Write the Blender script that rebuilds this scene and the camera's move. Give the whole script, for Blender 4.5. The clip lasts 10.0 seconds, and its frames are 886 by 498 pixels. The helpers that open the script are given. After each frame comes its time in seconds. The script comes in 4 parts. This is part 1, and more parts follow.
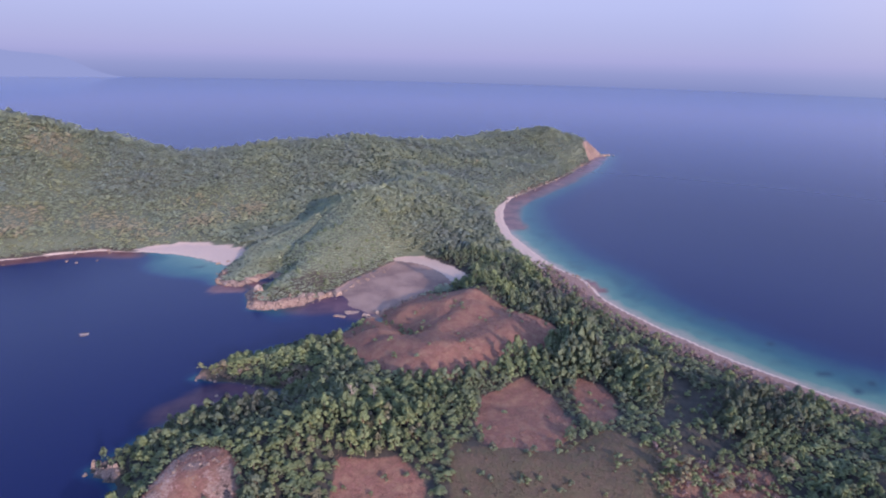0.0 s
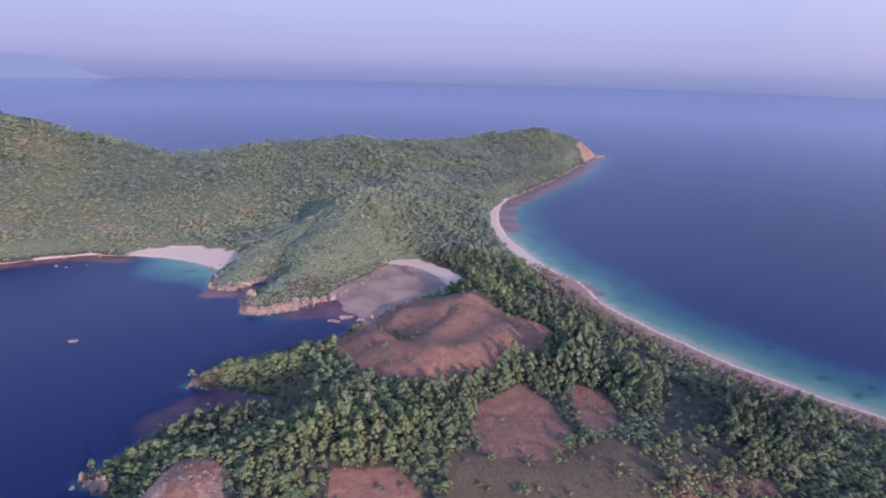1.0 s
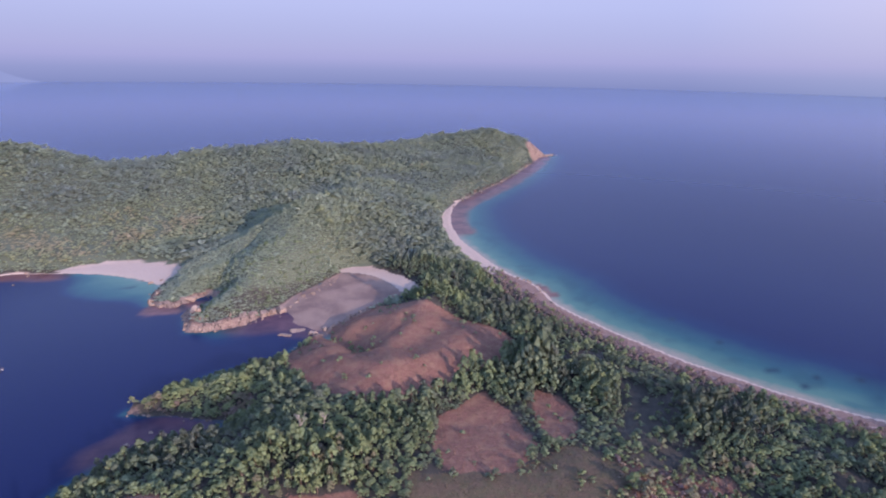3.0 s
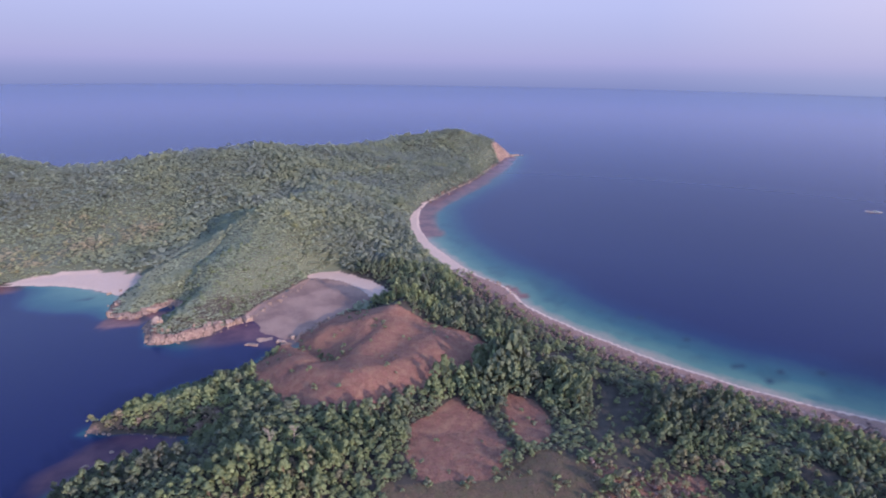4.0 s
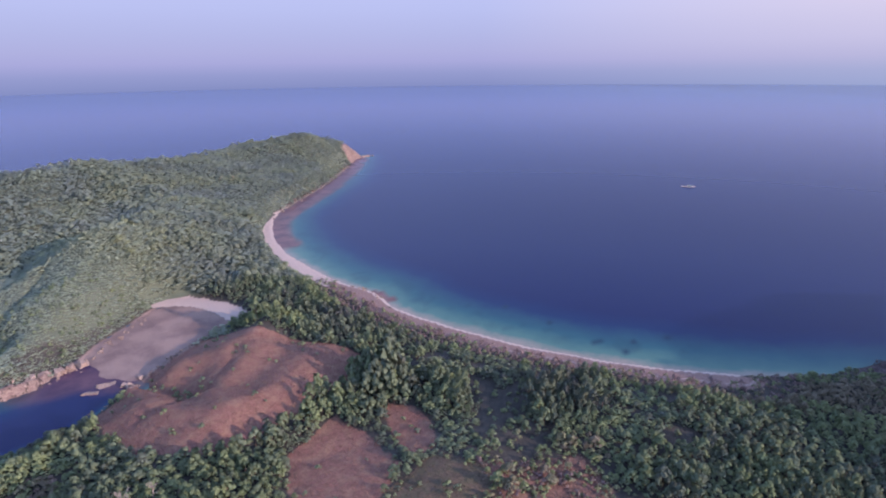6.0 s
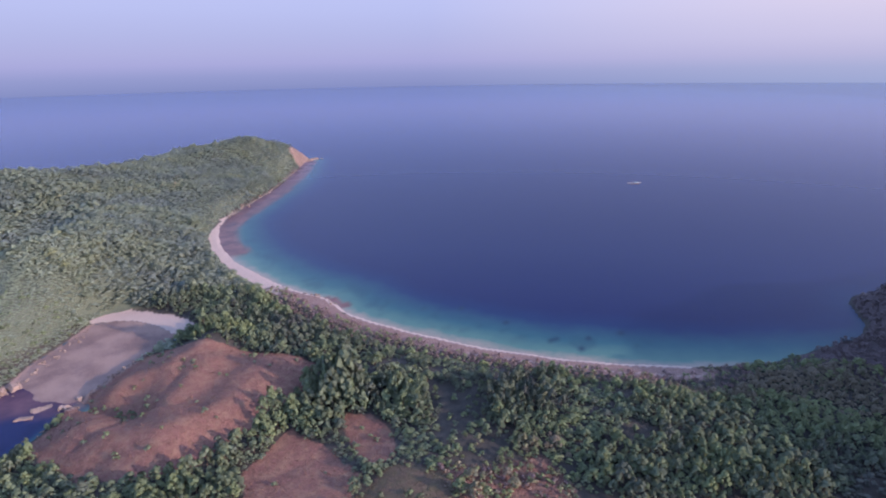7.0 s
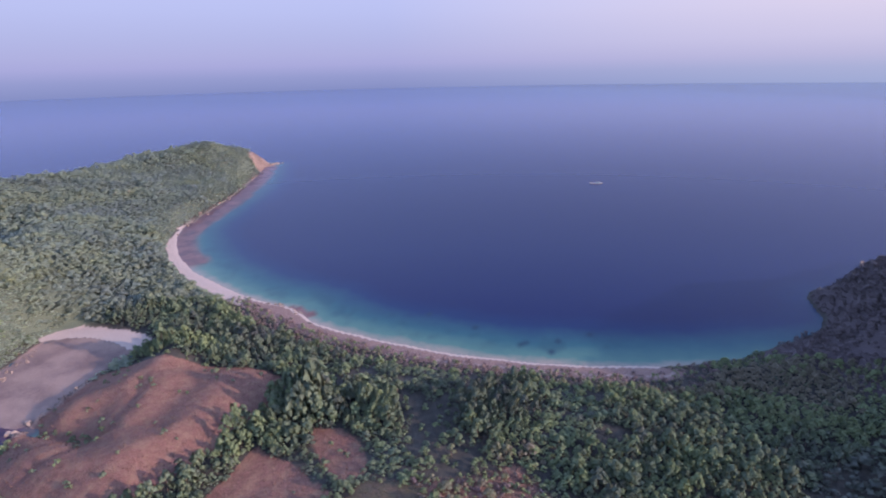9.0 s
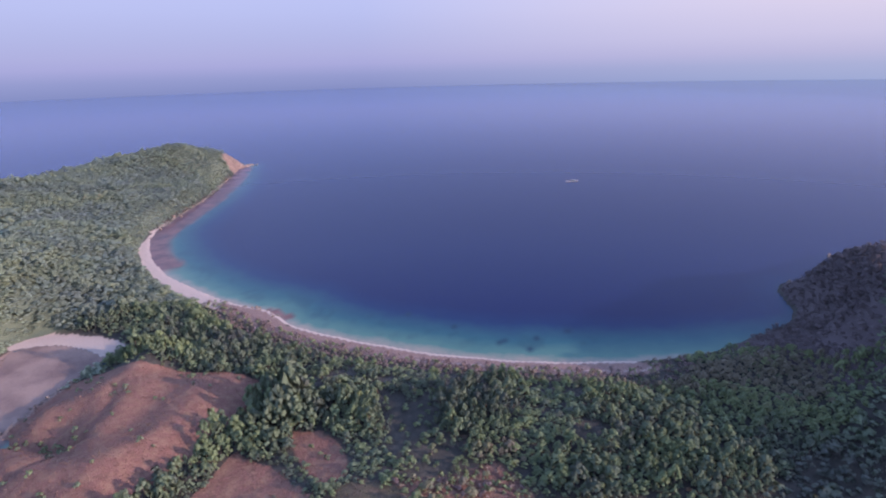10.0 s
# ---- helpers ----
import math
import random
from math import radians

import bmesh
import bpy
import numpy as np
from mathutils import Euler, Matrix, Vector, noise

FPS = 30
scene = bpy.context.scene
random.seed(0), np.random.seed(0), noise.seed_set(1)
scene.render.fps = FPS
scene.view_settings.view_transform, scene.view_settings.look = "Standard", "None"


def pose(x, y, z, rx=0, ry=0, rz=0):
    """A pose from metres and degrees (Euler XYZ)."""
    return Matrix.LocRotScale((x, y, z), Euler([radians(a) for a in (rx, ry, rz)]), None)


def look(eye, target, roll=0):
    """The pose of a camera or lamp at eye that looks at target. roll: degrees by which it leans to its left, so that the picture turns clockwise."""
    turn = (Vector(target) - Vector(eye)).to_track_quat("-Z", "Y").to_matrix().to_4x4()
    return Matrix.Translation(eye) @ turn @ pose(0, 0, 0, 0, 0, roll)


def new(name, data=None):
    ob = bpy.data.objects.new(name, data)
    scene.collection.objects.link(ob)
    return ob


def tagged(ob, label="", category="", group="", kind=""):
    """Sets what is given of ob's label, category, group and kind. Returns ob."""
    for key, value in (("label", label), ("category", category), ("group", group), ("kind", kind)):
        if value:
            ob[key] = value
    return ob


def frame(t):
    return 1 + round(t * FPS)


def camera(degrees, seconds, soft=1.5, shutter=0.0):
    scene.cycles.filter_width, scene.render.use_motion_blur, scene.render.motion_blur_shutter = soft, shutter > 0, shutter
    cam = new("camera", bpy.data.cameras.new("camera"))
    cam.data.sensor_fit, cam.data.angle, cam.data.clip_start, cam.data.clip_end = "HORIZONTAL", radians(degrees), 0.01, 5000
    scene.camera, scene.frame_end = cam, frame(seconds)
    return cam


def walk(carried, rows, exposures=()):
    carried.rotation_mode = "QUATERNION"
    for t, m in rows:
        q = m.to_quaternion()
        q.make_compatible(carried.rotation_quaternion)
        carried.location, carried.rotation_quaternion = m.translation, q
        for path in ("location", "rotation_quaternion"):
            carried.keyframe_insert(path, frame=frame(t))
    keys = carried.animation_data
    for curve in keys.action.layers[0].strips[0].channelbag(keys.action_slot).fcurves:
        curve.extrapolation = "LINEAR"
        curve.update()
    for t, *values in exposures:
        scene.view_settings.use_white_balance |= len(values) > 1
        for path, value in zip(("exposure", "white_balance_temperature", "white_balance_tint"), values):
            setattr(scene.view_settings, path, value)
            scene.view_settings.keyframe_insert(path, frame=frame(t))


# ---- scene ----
# camera: seconds, x, y, z, heading to the left, tilt, lean
cam = camera(74.0, 10.0, soft=2.0)
FLIGHT = [
    (0.0, 0.00, 0.00, 150.00, -0.001, -17.652, 1.452),
    (0.5, -0.38, 2.41, 150.07, -0.252, -17.594, 1.449),
    (1.0, -0.63, 4.76, 150.24, -0.547, -17.557, 1.454),
    (1.5, -0.69, 7.03, 150.51, -1.096, -17.501, 1.363),
    (2.0, -0.62, 9.01, 150.86, -3.139, -17.458, 1.159),
    (2.5, -0.78, 10.89, 151.26, -4.660, -17.458, 1.004),
    (4.0, -1.35, 16.34, 153.05, -8.706, -17.408, 0.858),
    (4.5, -1.45, 18.30, 153.40, -12.816, -17.375, 0.420),
    (5.0, -1.56, 20.65, 153.39, -17.092, -17.336, 0.013),
    (5.5, -1.37, 23.34, 153.20, -20.070, -17.359, -0.388),
    (7.0, -0.08, 29.63, 153.20, -27.834, -17.407, -0.999),
    (7.5, 0.56, 31.86, 153.09, -28.943, -17.343, -1.069),
    (8.0, 1.22, 33.39, 153.26, -30.059, -17.315, -1.150),
    (8.5, 1.58, 34.44, 153.50, -30.453, -17.281, -1.173),
    (9.0, 1.60, 34.95, 153.74, -31.412, -17.289, -1.229),
    (9.5, 1.62, 35.05, 153.78, -32.838, -17.339, -1.385),
    (10.0, 1.46, 34.72, 153.89, -33.677, -17.394, -1.491),
]


def aimed(x, y, z, yaw, pitch, roll):
    yaw, pitch = radians(yaw), radians(pitch)
    eye = Vector((x, y, z))
    way = Vector((-math.sin(yaw) * math.cos(pitch), math.cos(yaw) * math.cos(pitch), math.sin(pitch)))
    return look(eye, eye + way, roll)


walk(cam, [(t, aimed(*row)) for t, *row in FLIGHT], [(0.0, 1.86, 7100, 37), (10.0, 1.86, 7100, 37)])

# ---- light ----
SUN_AZIMUTH, SUN_HEIGHT = radians(145), radians(17)
world = bpy.data.worlds.new("world")
scene.world = world
world.use_nodes = True
wn = world.node_tree.nodes
sky = wn.new("ShaderNodeTexSky")
sky.sky_type = "NISHITA"
sky.sun_disc = False
sky.sun_elevation, sky.sun_rotation = SUN_HEIGHT, SUN_AZIMUTH
sky.altitude, sky.air_density, sky.dust_density, sky.ozone_density = 150, 1.0, 0.6, 2.8
wn["Background"].inputs["Strength"].default_value = 0.205
world.node_tree.links.new(sky.outputs["Color"], wn["Background"].inputs["Color"])
lamp = bpy.data.lights.new("sun", "SUN")
lamp.energy, lamp.angle, lamp.color = 1.8, radians(0.6), (1.0, 0.86, 0.74)
sun_way = Vector((math.sin(SUN_AZIMUTH) * math.cos(SUN_HEIGHT), math.cos(SUN_AZIMUTH) * math.cos(SUN_HEIGHT), math.sin(SUN_HEIGHT)))
sun = new("sun", lamp)
sun.matrix_world = look(sun_way * 500, (0, 0, 0))


# ---- materials ----
def material(name, roughness=0.8, specular=0.3):
    m = bpy.data.materials.new(name)
    m.use_nodes = True
    b = m.node_tree.nodes["Principled BSDF"]
    b.inputs["Roughness"].default_value = roughness
    b.inputs["Specular IOR Level"].default_value = specular
    return m, m.node_tree.nodes, m.node_tree.links, b


def noise_node(m, scale, detail=4.0, rough=0.6):
    nodes, links = m.node_tree.nodes, m.node_tree.links
    geo = nodes.new("ShaderNodeNewGeometry")
    n = nodes.new("ShaderNodeTexNoise")
    n.inputs["Scale"].default_value, n.inputs["Detail"].default_value, n.inputs["Roughness"].default_value = scale, detail, rough
    links.new(geo.outputs["Position"], n.inputs["Vector"])
    return n.outputs["Fac"]


def attribute(m, name):
    a = m.node_tree.nodes.new("ShaderNodeAttribute")
    a.attribute_name = name
    return a.outputs["Fac"]


def ramp(m, fac, stops):
    r = m.node_tree.nodes.new("ShaderNodeValToRGB")
    e = r.color_ramp.elements
    while len(e) < len(stops):
        e.new(0.5)
    for k, (p, c) in enumerate(stops):
        e[k].position, e[k].color = p, (*c, 1)
    m.node_tree.links.new(fac, r.inputs["Fac"])
    return r.outputs["Color"]


def mix(m, fac, a, b, kind="MIX"):
    x = m.node_tree.nodes.new("ShaderNodeMix")
    x.data_type, x.blend_type = "RGBA", kind
    for k, v in ((0, fac), (6, a), (7, b)):
        if isinstance(v, (int, float)):
            x.inputs[k].default_value = v
        elif isinstance(v, tuple):
            x.inputs[k].default_value = (*v, 1)
        else:
            m.node_tree.links.new(v, x.inputs[k])
    return x.outputs[2]


def calc(m, op, a, b=0.0, c=0.0, clamp=False):
    x = m.node_tree.nodes.new("ShaderNodeMath")
    x.operation, x.use_clamp = op, clamp
    for k, v in enumerate((a, b, c)):
        if isinstance(v, (int, float)):
            x.inputs[k].default_value = v
        else:
            m.node_tree.links.new(v, x.inputs[k])
    return x.outputs[0]


def bump(m, b, fac, strength, distance):
    x = m.node_tree.nodes.new("ShaderNodeBump")
    x.inputs["Strength"].default_value, x.inputs["Distance"].default_value = strength, distance
    m.node_tree.links.new(fac, x.inputs["Height"])
    m.node_tree.links.new(x.outputs["Normal"], b.inputs["Normal"])


def ground_material():
    m, nodes, links, b = material("island_ground", 0.95, 0.15)
    coarse, fine, mid = noise_node(m, 0.05, 5), noise_node(m, 1.1, 6, 0.7), noise_node(m, 0.25, 5)
    soil = ramp(m, mid, [(0.3, (0.03, 0.03, 0.027)), (0.55, (0.043, 0.042, 0.036)), (0.75, (0.068, 0.06, 0.05))])
    dry = ramp(m, fine, [(0.2, (0.092, 0.044, 0.037)), (0.5, (0.15, 0.073, 0.058)), (0.8, (0.228, 0.124, 0.1))])
    dry = mix(m, calc(m, "MULTIPLY", ramp(m, noise_node(m, 0.45, 5, 0.7), [(0.5, (0, 0, 0)), (0.62, (1, 1, 1))]), 0.45), dry, (0.10, 0.062, 0.04))
    dry = mix(m, ramp(m, mid, [(0.45, (0, 0, 0)), (0.7, (1, 1, 1))]), dry, (0.192, 0.115, 0.078))
    olive = ramp(m, fine, [(0.25, (0.048, 0.038, 0.028)), (0.55, (0.084, 0.062, 0.045)), (0.8, (0.145, 0.098, 0.07))])
    olive = mix(m, ramp(m, mid, [(0.42, (0, 0, 0)), (0.62, (0.5, 0.5, 0.5))]), olive, (0.062, 0.066, 0.036))
    sand = ramp(m, fine, [(0.3, (0.28, 0.225, 0.19)), (0.7, (0.365, 0.295, 0.255))])
    rock = mix(m, ramp(m, mid, [(0.42, (0, 0, 0)), (0.6, (0.85, 0.85, 0.85))]), ramp(m, fine, [(0.32, (0.07, 0.05, 0.042)), (0.52, (0.19, 0.135, 0.11)), (0.72, (0.36, 0.295, 0.25))]), (0.14, 0.094, 0.08))
    m_geo, m_map, m_cleft = nodes.new("ShaderNodeNewGeometry"), nodes.new("ShaderNodeMapping"), nodes.new("ShaderNodeTexNoise")
    m_map.inputs["Scale"].default_value = (0.42, 0.42, 0.05)
    m_cleft.inputs["Detail"].default_value, m_cleft.inputs["Roughness"].default_value, m_cleft.inputs["Scale"].default_value = 5, 0.65, 1.0
    links.new(m_geo.outputs["Position"], m_map.inputs["Vector"])
    links.new(m_map.outputs[0], m_cleft.inputs["Vector"])
    rock = mix(m, ramp(m, m_cleft.outputs["Fac"], [(0.38, (0.95, 0.95, 0.95)), (0.47, (0, 0, 0))]), rock, (0.035, 0.026, 0.024))
    flat = mix(m, 0.3, ramp(m, coarse, [(0.35, (0.12, 0.084, 0.078)), (0.6, (0.235, 0.168, 0.142))]), ramp(m, fine, [(0.3, (0.085, 0.06, 0.054)), (0.7, (0.25, 0.17, 0.14))]))
    shingle = ramp(m, fine, [(0.3, (0.12, 0.075, 0.064)), (0.7, (0.22, 0.15, 0.13))])
    low_green = ramp(m, fine, [(0.25, (0.05, 0.066, 0.05)), (0.55, (0.074, 0.094, 0.067)), (0.8, (0.106, 0.118, 0.082))])
    # Ground tone of the bay hill, its shade and haze painted in
    veiled_ground = ramp(m, fine, [(0.25, (0.058, 0.046, 0.05)), (0.55, (0.072, 0.058, 0.06)), (0.8, (0.09, 0.073, 0.072))])
    colour = soil
    for name, c in (("undergrowth", low_green), ("veiled_ground", veiled_ground), ("dry", dry), ("olive", olive), ("shingle", shingle), ("sand", sand), ("rock", rock), ("reef_flat", flat)):
        edge = calc(m, "MULTIPLY_ADD", calc(m, "SUBTRACT", fine, 0.5), 0.7, attribute(m, name))
        colour = mix(m, calc(m, "MULTIPLY_ADD", calc(m, "SUBTRACT", edge, 0.5), 2.6, 0.5, clamp=True), colour, c)
    links.new(colour, b.inputs["Base Color"])
    bump(m, b, fine, 0.6, 0.5)
    return m


def water_material():
    m, nodes, links, b = material("sea_water", 0.3, 0.07)
    b.inputs["IOR"].default_value = 1.33
    coarse, mid = noise_node(m, 0.012, 4), noise_node(m, 0.07, 5)
    depth = calc(m, "ADD", attribute(m, "depth"), calc(m, "MULTIPLY", calc(m, "SUBTRACT", mid, 0.5), 3.0))
    fac = calc(m, "DIVIDE", depth, 14.0, clamp=True)
    colour = ramp(m, fac, [(0.0, (0.19, 0.175, 0.145)), (0.11, (0.046, 0.124, 0.108)), (0.36, (0.011, 0.068, 0.083)),
                           (0.72, (0.0036, 0.0175, 0.060)), (1.0, (0.0044, 0.0102, 0.049))])
    reef = ramp(m, mid, [(0.35, (0.062, 0.028, 0.032)), (0.65, (0.145, 0.068, 0.062))])
    colour = mix(m, attribute(m, "reef"), colour, reef)
    # Base colour pales with distance, horizon haze painted into the sea
    colour = mix(m, attribute(m, "calm_haze"), colour, (0.046, 0.112, 0.25))
    colour = mix(m, attribute(m, "coral"), colour, (0.006, 0.024, 0.045))
    links.new(colour, b.inputs["Base Color"])
    calm_haze = attribute(m, "calm_haze")
    links.new(calc(m, "MULTIPLY_ADD", calm_haze, -0.25, 0.3), b.inputs["Roughness"])
    bump(m, b, noise_node(m, 0.5, 6, 0.65), 0.15, 0.3)
    links.new(calc(m, "MULTIPLY_ADD", calm_haze, -0.14, 0.15), nodes["Bump"].inputs["Strength"])
    return m


def leaf_material(name, tones, sheen):
    """Foliage: tint picks the tone of a tree, each spray varies a little, and sprays shade as part of their rounded clump."""
    m, nodes, links, b = material(name, 0.6, sheen)
    island = nodes.new("ShaderNodeNewGeometry").outputs["Random Per Island"]
    tone = ramp(m, attribute(m, "tint"), tones)
    colour = mix(m, 1.0, tone, ramp(m, island, [(0.0, (0.91, 0.92, 0.92)), (1.0, (1.09, 1.08, 1.06))]), "MULTIPLY")
    colour = mix(m, 1.0, colour, ramp(m, noise_node(m, 2.6, 4, 0.75), [(0.3, (0.7, 0.71, 0.74)), (0.7, (1.26, 1.25, 1.2))]), "MULTIPLY")
    links.new(colour, b.inputs["Base Color"])
    soft = nodes.new("ShaderNodeAttribute")
    soft.attribute_name = "clump"
    turn = nodes.new("ShaderNodeVectorTransform")
    turn.vector_type, turn.convert_from, turn.convert_to = "NORMAL", "OBJECT", "WORLD"
    links.new(soft.outputs["Vector"], turn.inputs[0])
    links.new(turn.outputs[0], b.inputs["Normal"])
    glow = nodes.new("ShaderNodeBsdfTranslucent")
    links.new(colour, glow.inputs["Color"])
    links.new(turn.outputs[0], glow.inputs["Normal"])
    both = nodes.new("ShaderNodeMixShader")
    both.inputs[0].default_value = 0.38
    links.new(b.outputs[0], both.inputs[1])
    links.new(glow.outputs[0], both.inputs[2])
    links.new(both.outputs[0], nodes["Material Output"].inputs["Surface"])
    return m


def straw_material():
    m, nodes, links, b = material("dry_grass_blades", 0.8, 0.2)
    tone = ramp(m, attribute(m, "tint"), [(0.0, (0.062, 0.062, 0.038)), (0.3, (0.10, 0.076, 0.05)), (0.55, (0.165, 0.088, 0.07)), (1.0, (0.225, 0.132, 0.106))])
    links.new(tone, b.inputs["Base Color"])
    return m


def plain_material(name, colour, roughness=0.5, wear=0.25):
    m, nodes, links, b = material(name, roughness, 0.4)
    dull = tuple(c * (1 - wear) for c in colour)
    links.new(ramp(m, noise_node(m, 2.5, 5), [(0.35, dull), (0.65, colour)]), b.inputs["Base Color"])
    return m


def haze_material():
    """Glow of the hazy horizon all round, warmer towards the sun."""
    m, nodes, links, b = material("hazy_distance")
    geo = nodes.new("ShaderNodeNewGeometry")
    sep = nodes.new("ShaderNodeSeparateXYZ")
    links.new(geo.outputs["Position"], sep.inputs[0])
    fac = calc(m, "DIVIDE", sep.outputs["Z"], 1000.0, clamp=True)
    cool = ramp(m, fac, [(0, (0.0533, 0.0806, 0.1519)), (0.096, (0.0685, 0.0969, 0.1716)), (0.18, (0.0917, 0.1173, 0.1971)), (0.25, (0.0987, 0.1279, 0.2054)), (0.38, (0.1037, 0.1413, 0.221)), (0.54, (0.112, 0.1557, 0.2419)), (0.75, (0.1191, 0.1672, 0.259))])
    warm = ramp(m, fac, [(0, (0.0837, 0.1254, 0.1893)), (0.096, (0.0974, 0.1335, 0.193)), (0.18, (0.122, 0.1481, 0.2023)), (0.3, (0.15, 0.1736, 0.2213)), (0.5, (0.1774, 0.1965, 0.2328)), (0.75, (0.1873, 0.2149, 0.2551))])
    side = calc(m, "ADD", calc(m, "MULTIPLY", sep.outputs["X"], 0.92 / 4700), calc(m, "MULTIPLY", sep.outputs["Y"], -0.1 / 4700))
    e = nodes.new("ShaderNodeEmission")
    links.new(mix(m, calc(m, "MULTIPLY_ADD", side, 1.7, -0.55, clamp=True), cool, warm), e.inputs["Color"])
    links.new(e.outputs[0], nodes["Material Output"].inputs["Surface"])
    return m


def bark_material(name, dark, light):
    m, nodes, links, b = material(name, 0.9, 0.1)
    links.new(ramp(m, noise_node(m, 3.0, 5), [(0.3, dark), (0.7, light)]), b.inputs["Base Color"])
    return m


def stone_material(name="shore_stone", pale=0.0):
    m, nodes, links, b = material(name, 0.9, 0.2)
    fine, mid = noise_node(m, 1.4, 7, 0.7), noise_node(m, 0.3, 4)
    c = ramp(m, fine, [(0.30, (0.045, 0.034, 0.03)), (0.5, (0.165, 0.118, 0.096)), (0.72, (0.33, 0.26, 0.22))])
    c = mix(m, ramp(m, mid, [(0.4, (0, 0, 0)), (0.65, (0.8, 0.8, 0.8))]), c, (0.13, 0.095, 0.078))
    info = nodes.new("ShaderNodeObjectInfo")
    c = mix(m, calc(m, "MULTIPLY_ADD", info.outputs["Random"], 0.25, pale), c, (0.30, 0.235, 0.195))
    links.new(c, b.inputs["Base Color"])
    bump(m, b, fine, 0.8, 0.3)
    return m


GROUND, WATER, STONE = ground_material(), water_material(), stone_material()
PALE_STONE = stone_material("pale_stone", 0.3)
LEAF = leaf_material("tree_foliage", [(0.0, (0.1, 0.115, 0.106)), (0.3, (0.148, 0.197, 0.13)), (0.6, (0.178, 0.242, 0.13)),
                                      (0.8, (0.22, 0.282, 0.138)), (0.92, (0.225, 0.188, 0.15)), (1.0, (0.245, 0.178, 0.176))], 0.12)
# Paler, bluer leaf tones than LEAF: distance haze put into the colour
HAZY_HILL_LEAF = leaf_material("hazed_hill_foliage", [(0.0, (0.19, 0.24, 0.23)), (0.35, (0.232, 0.295, 0.235)), (0.62, (0.272, 0.335, 0.226)),
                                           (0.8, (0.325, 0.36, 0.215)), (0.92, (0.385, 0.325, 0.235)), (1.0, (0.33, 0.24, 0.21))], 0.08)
# Between LEAF and the far hills: thinner haze mixed into the leaf colour
HAZED_NECK_LEAF = leaf_material("hazed_neck_foliage", [(0.0, (0.125, 0.16, 0.148)), (0.3, (0.168, 0.215, 0.166)), (0.6, (0.2, 0.25, 0.162)),
                                           (0.8, (0.25, 0.29, 0.16)), (0.92, (0.23, 0.2, 0.16)), (1.0, (0.24, 0.18, 0.17))], 0.25)
# Purple-grey leaf tones put the bay hill's shade and sunward haze into colour
VEILED_LEAF = leaf_material("veiled_bay_foliage", [(0.0, (0.13, 0.105, 0.11)), (0.5, (0.152, 0.124, 0.126)), (1.0, (0.185, 0.15, 0.145))], 0.1)
BARK = bark_material("grey_brown_bark", (0.09, 0.065, 0.05), (0.2, 0.155, 0.12))
STRAW, HAZE = straw_material(), haze_material()
PALE_BARK = bark_material("bleached_wood", (0.15, 0.135, 0.12), (0.27, 0.25, 0.22))

# ---- plan of the island ----
EAST_SHORE = [(276, 1030), (258, 1012), (234, 958), (208, 903), (180, 842), (151, 791), (107, 721), (80, 676), (67, 635), (62, 598), (60, 561), (63, 521),
              (73, 479), (81, 452), (89, 430), (98, 414), (106, 400), (110, 369), (121, 345), (135, 321), (160, 286), (185, 257), (211, 234),
              (231, 220), (252, 206), (283, 194), (327, 190), (355, 187), (374, 196), (400, 220), (416, 226), (436, 216), (472, 219),
              (520, 222), (560, 205), (640, 130), (690, 0), (680, -250)]
WEST_SHORE = [(-170, -250), (-175, -60), (-150, 60), (-128, 130), (-112, 166), (-117, 178), (-131, 184), (-125, 196), (-119, 208), (-112, 222),
              (-94, 233), (-74, 238), (-73, 245), (-96, 250), (-121, 253), (-105, 271), (-90, 286), (-69, 296), (-56, 309), (-44, 329), (-28, 349),
              (-8, 374), (6, 384), (14, 391), (7, 397), (1, 408), (-10, 424), (-24, 434), (-38, 437), (-52, 412), (-66, 392), (-76, 366), (-90, 345),
              (-109, 337), (-119, 337), (-129, 362), (-117, 390), (-122, 397), (-140, 374), (-156, 380), (-162, 416), (-186, 430),
              (-205, 438), (-225, 442), (-247, 443), (-277, 443), (-313, 426), (-350, 402), (-480, 380), (-700, 420)]
NORTH_SHORE = [(-850, 640), (-760, 800), (-560, 800), (-400, 770), (-240, 830), (-90, 900), (0, 1010), (90, 1085), (200, 1095), (255, 1050)]
SHORE = EAST_SHORE + WEST_SHORE + NORTH_SHORE

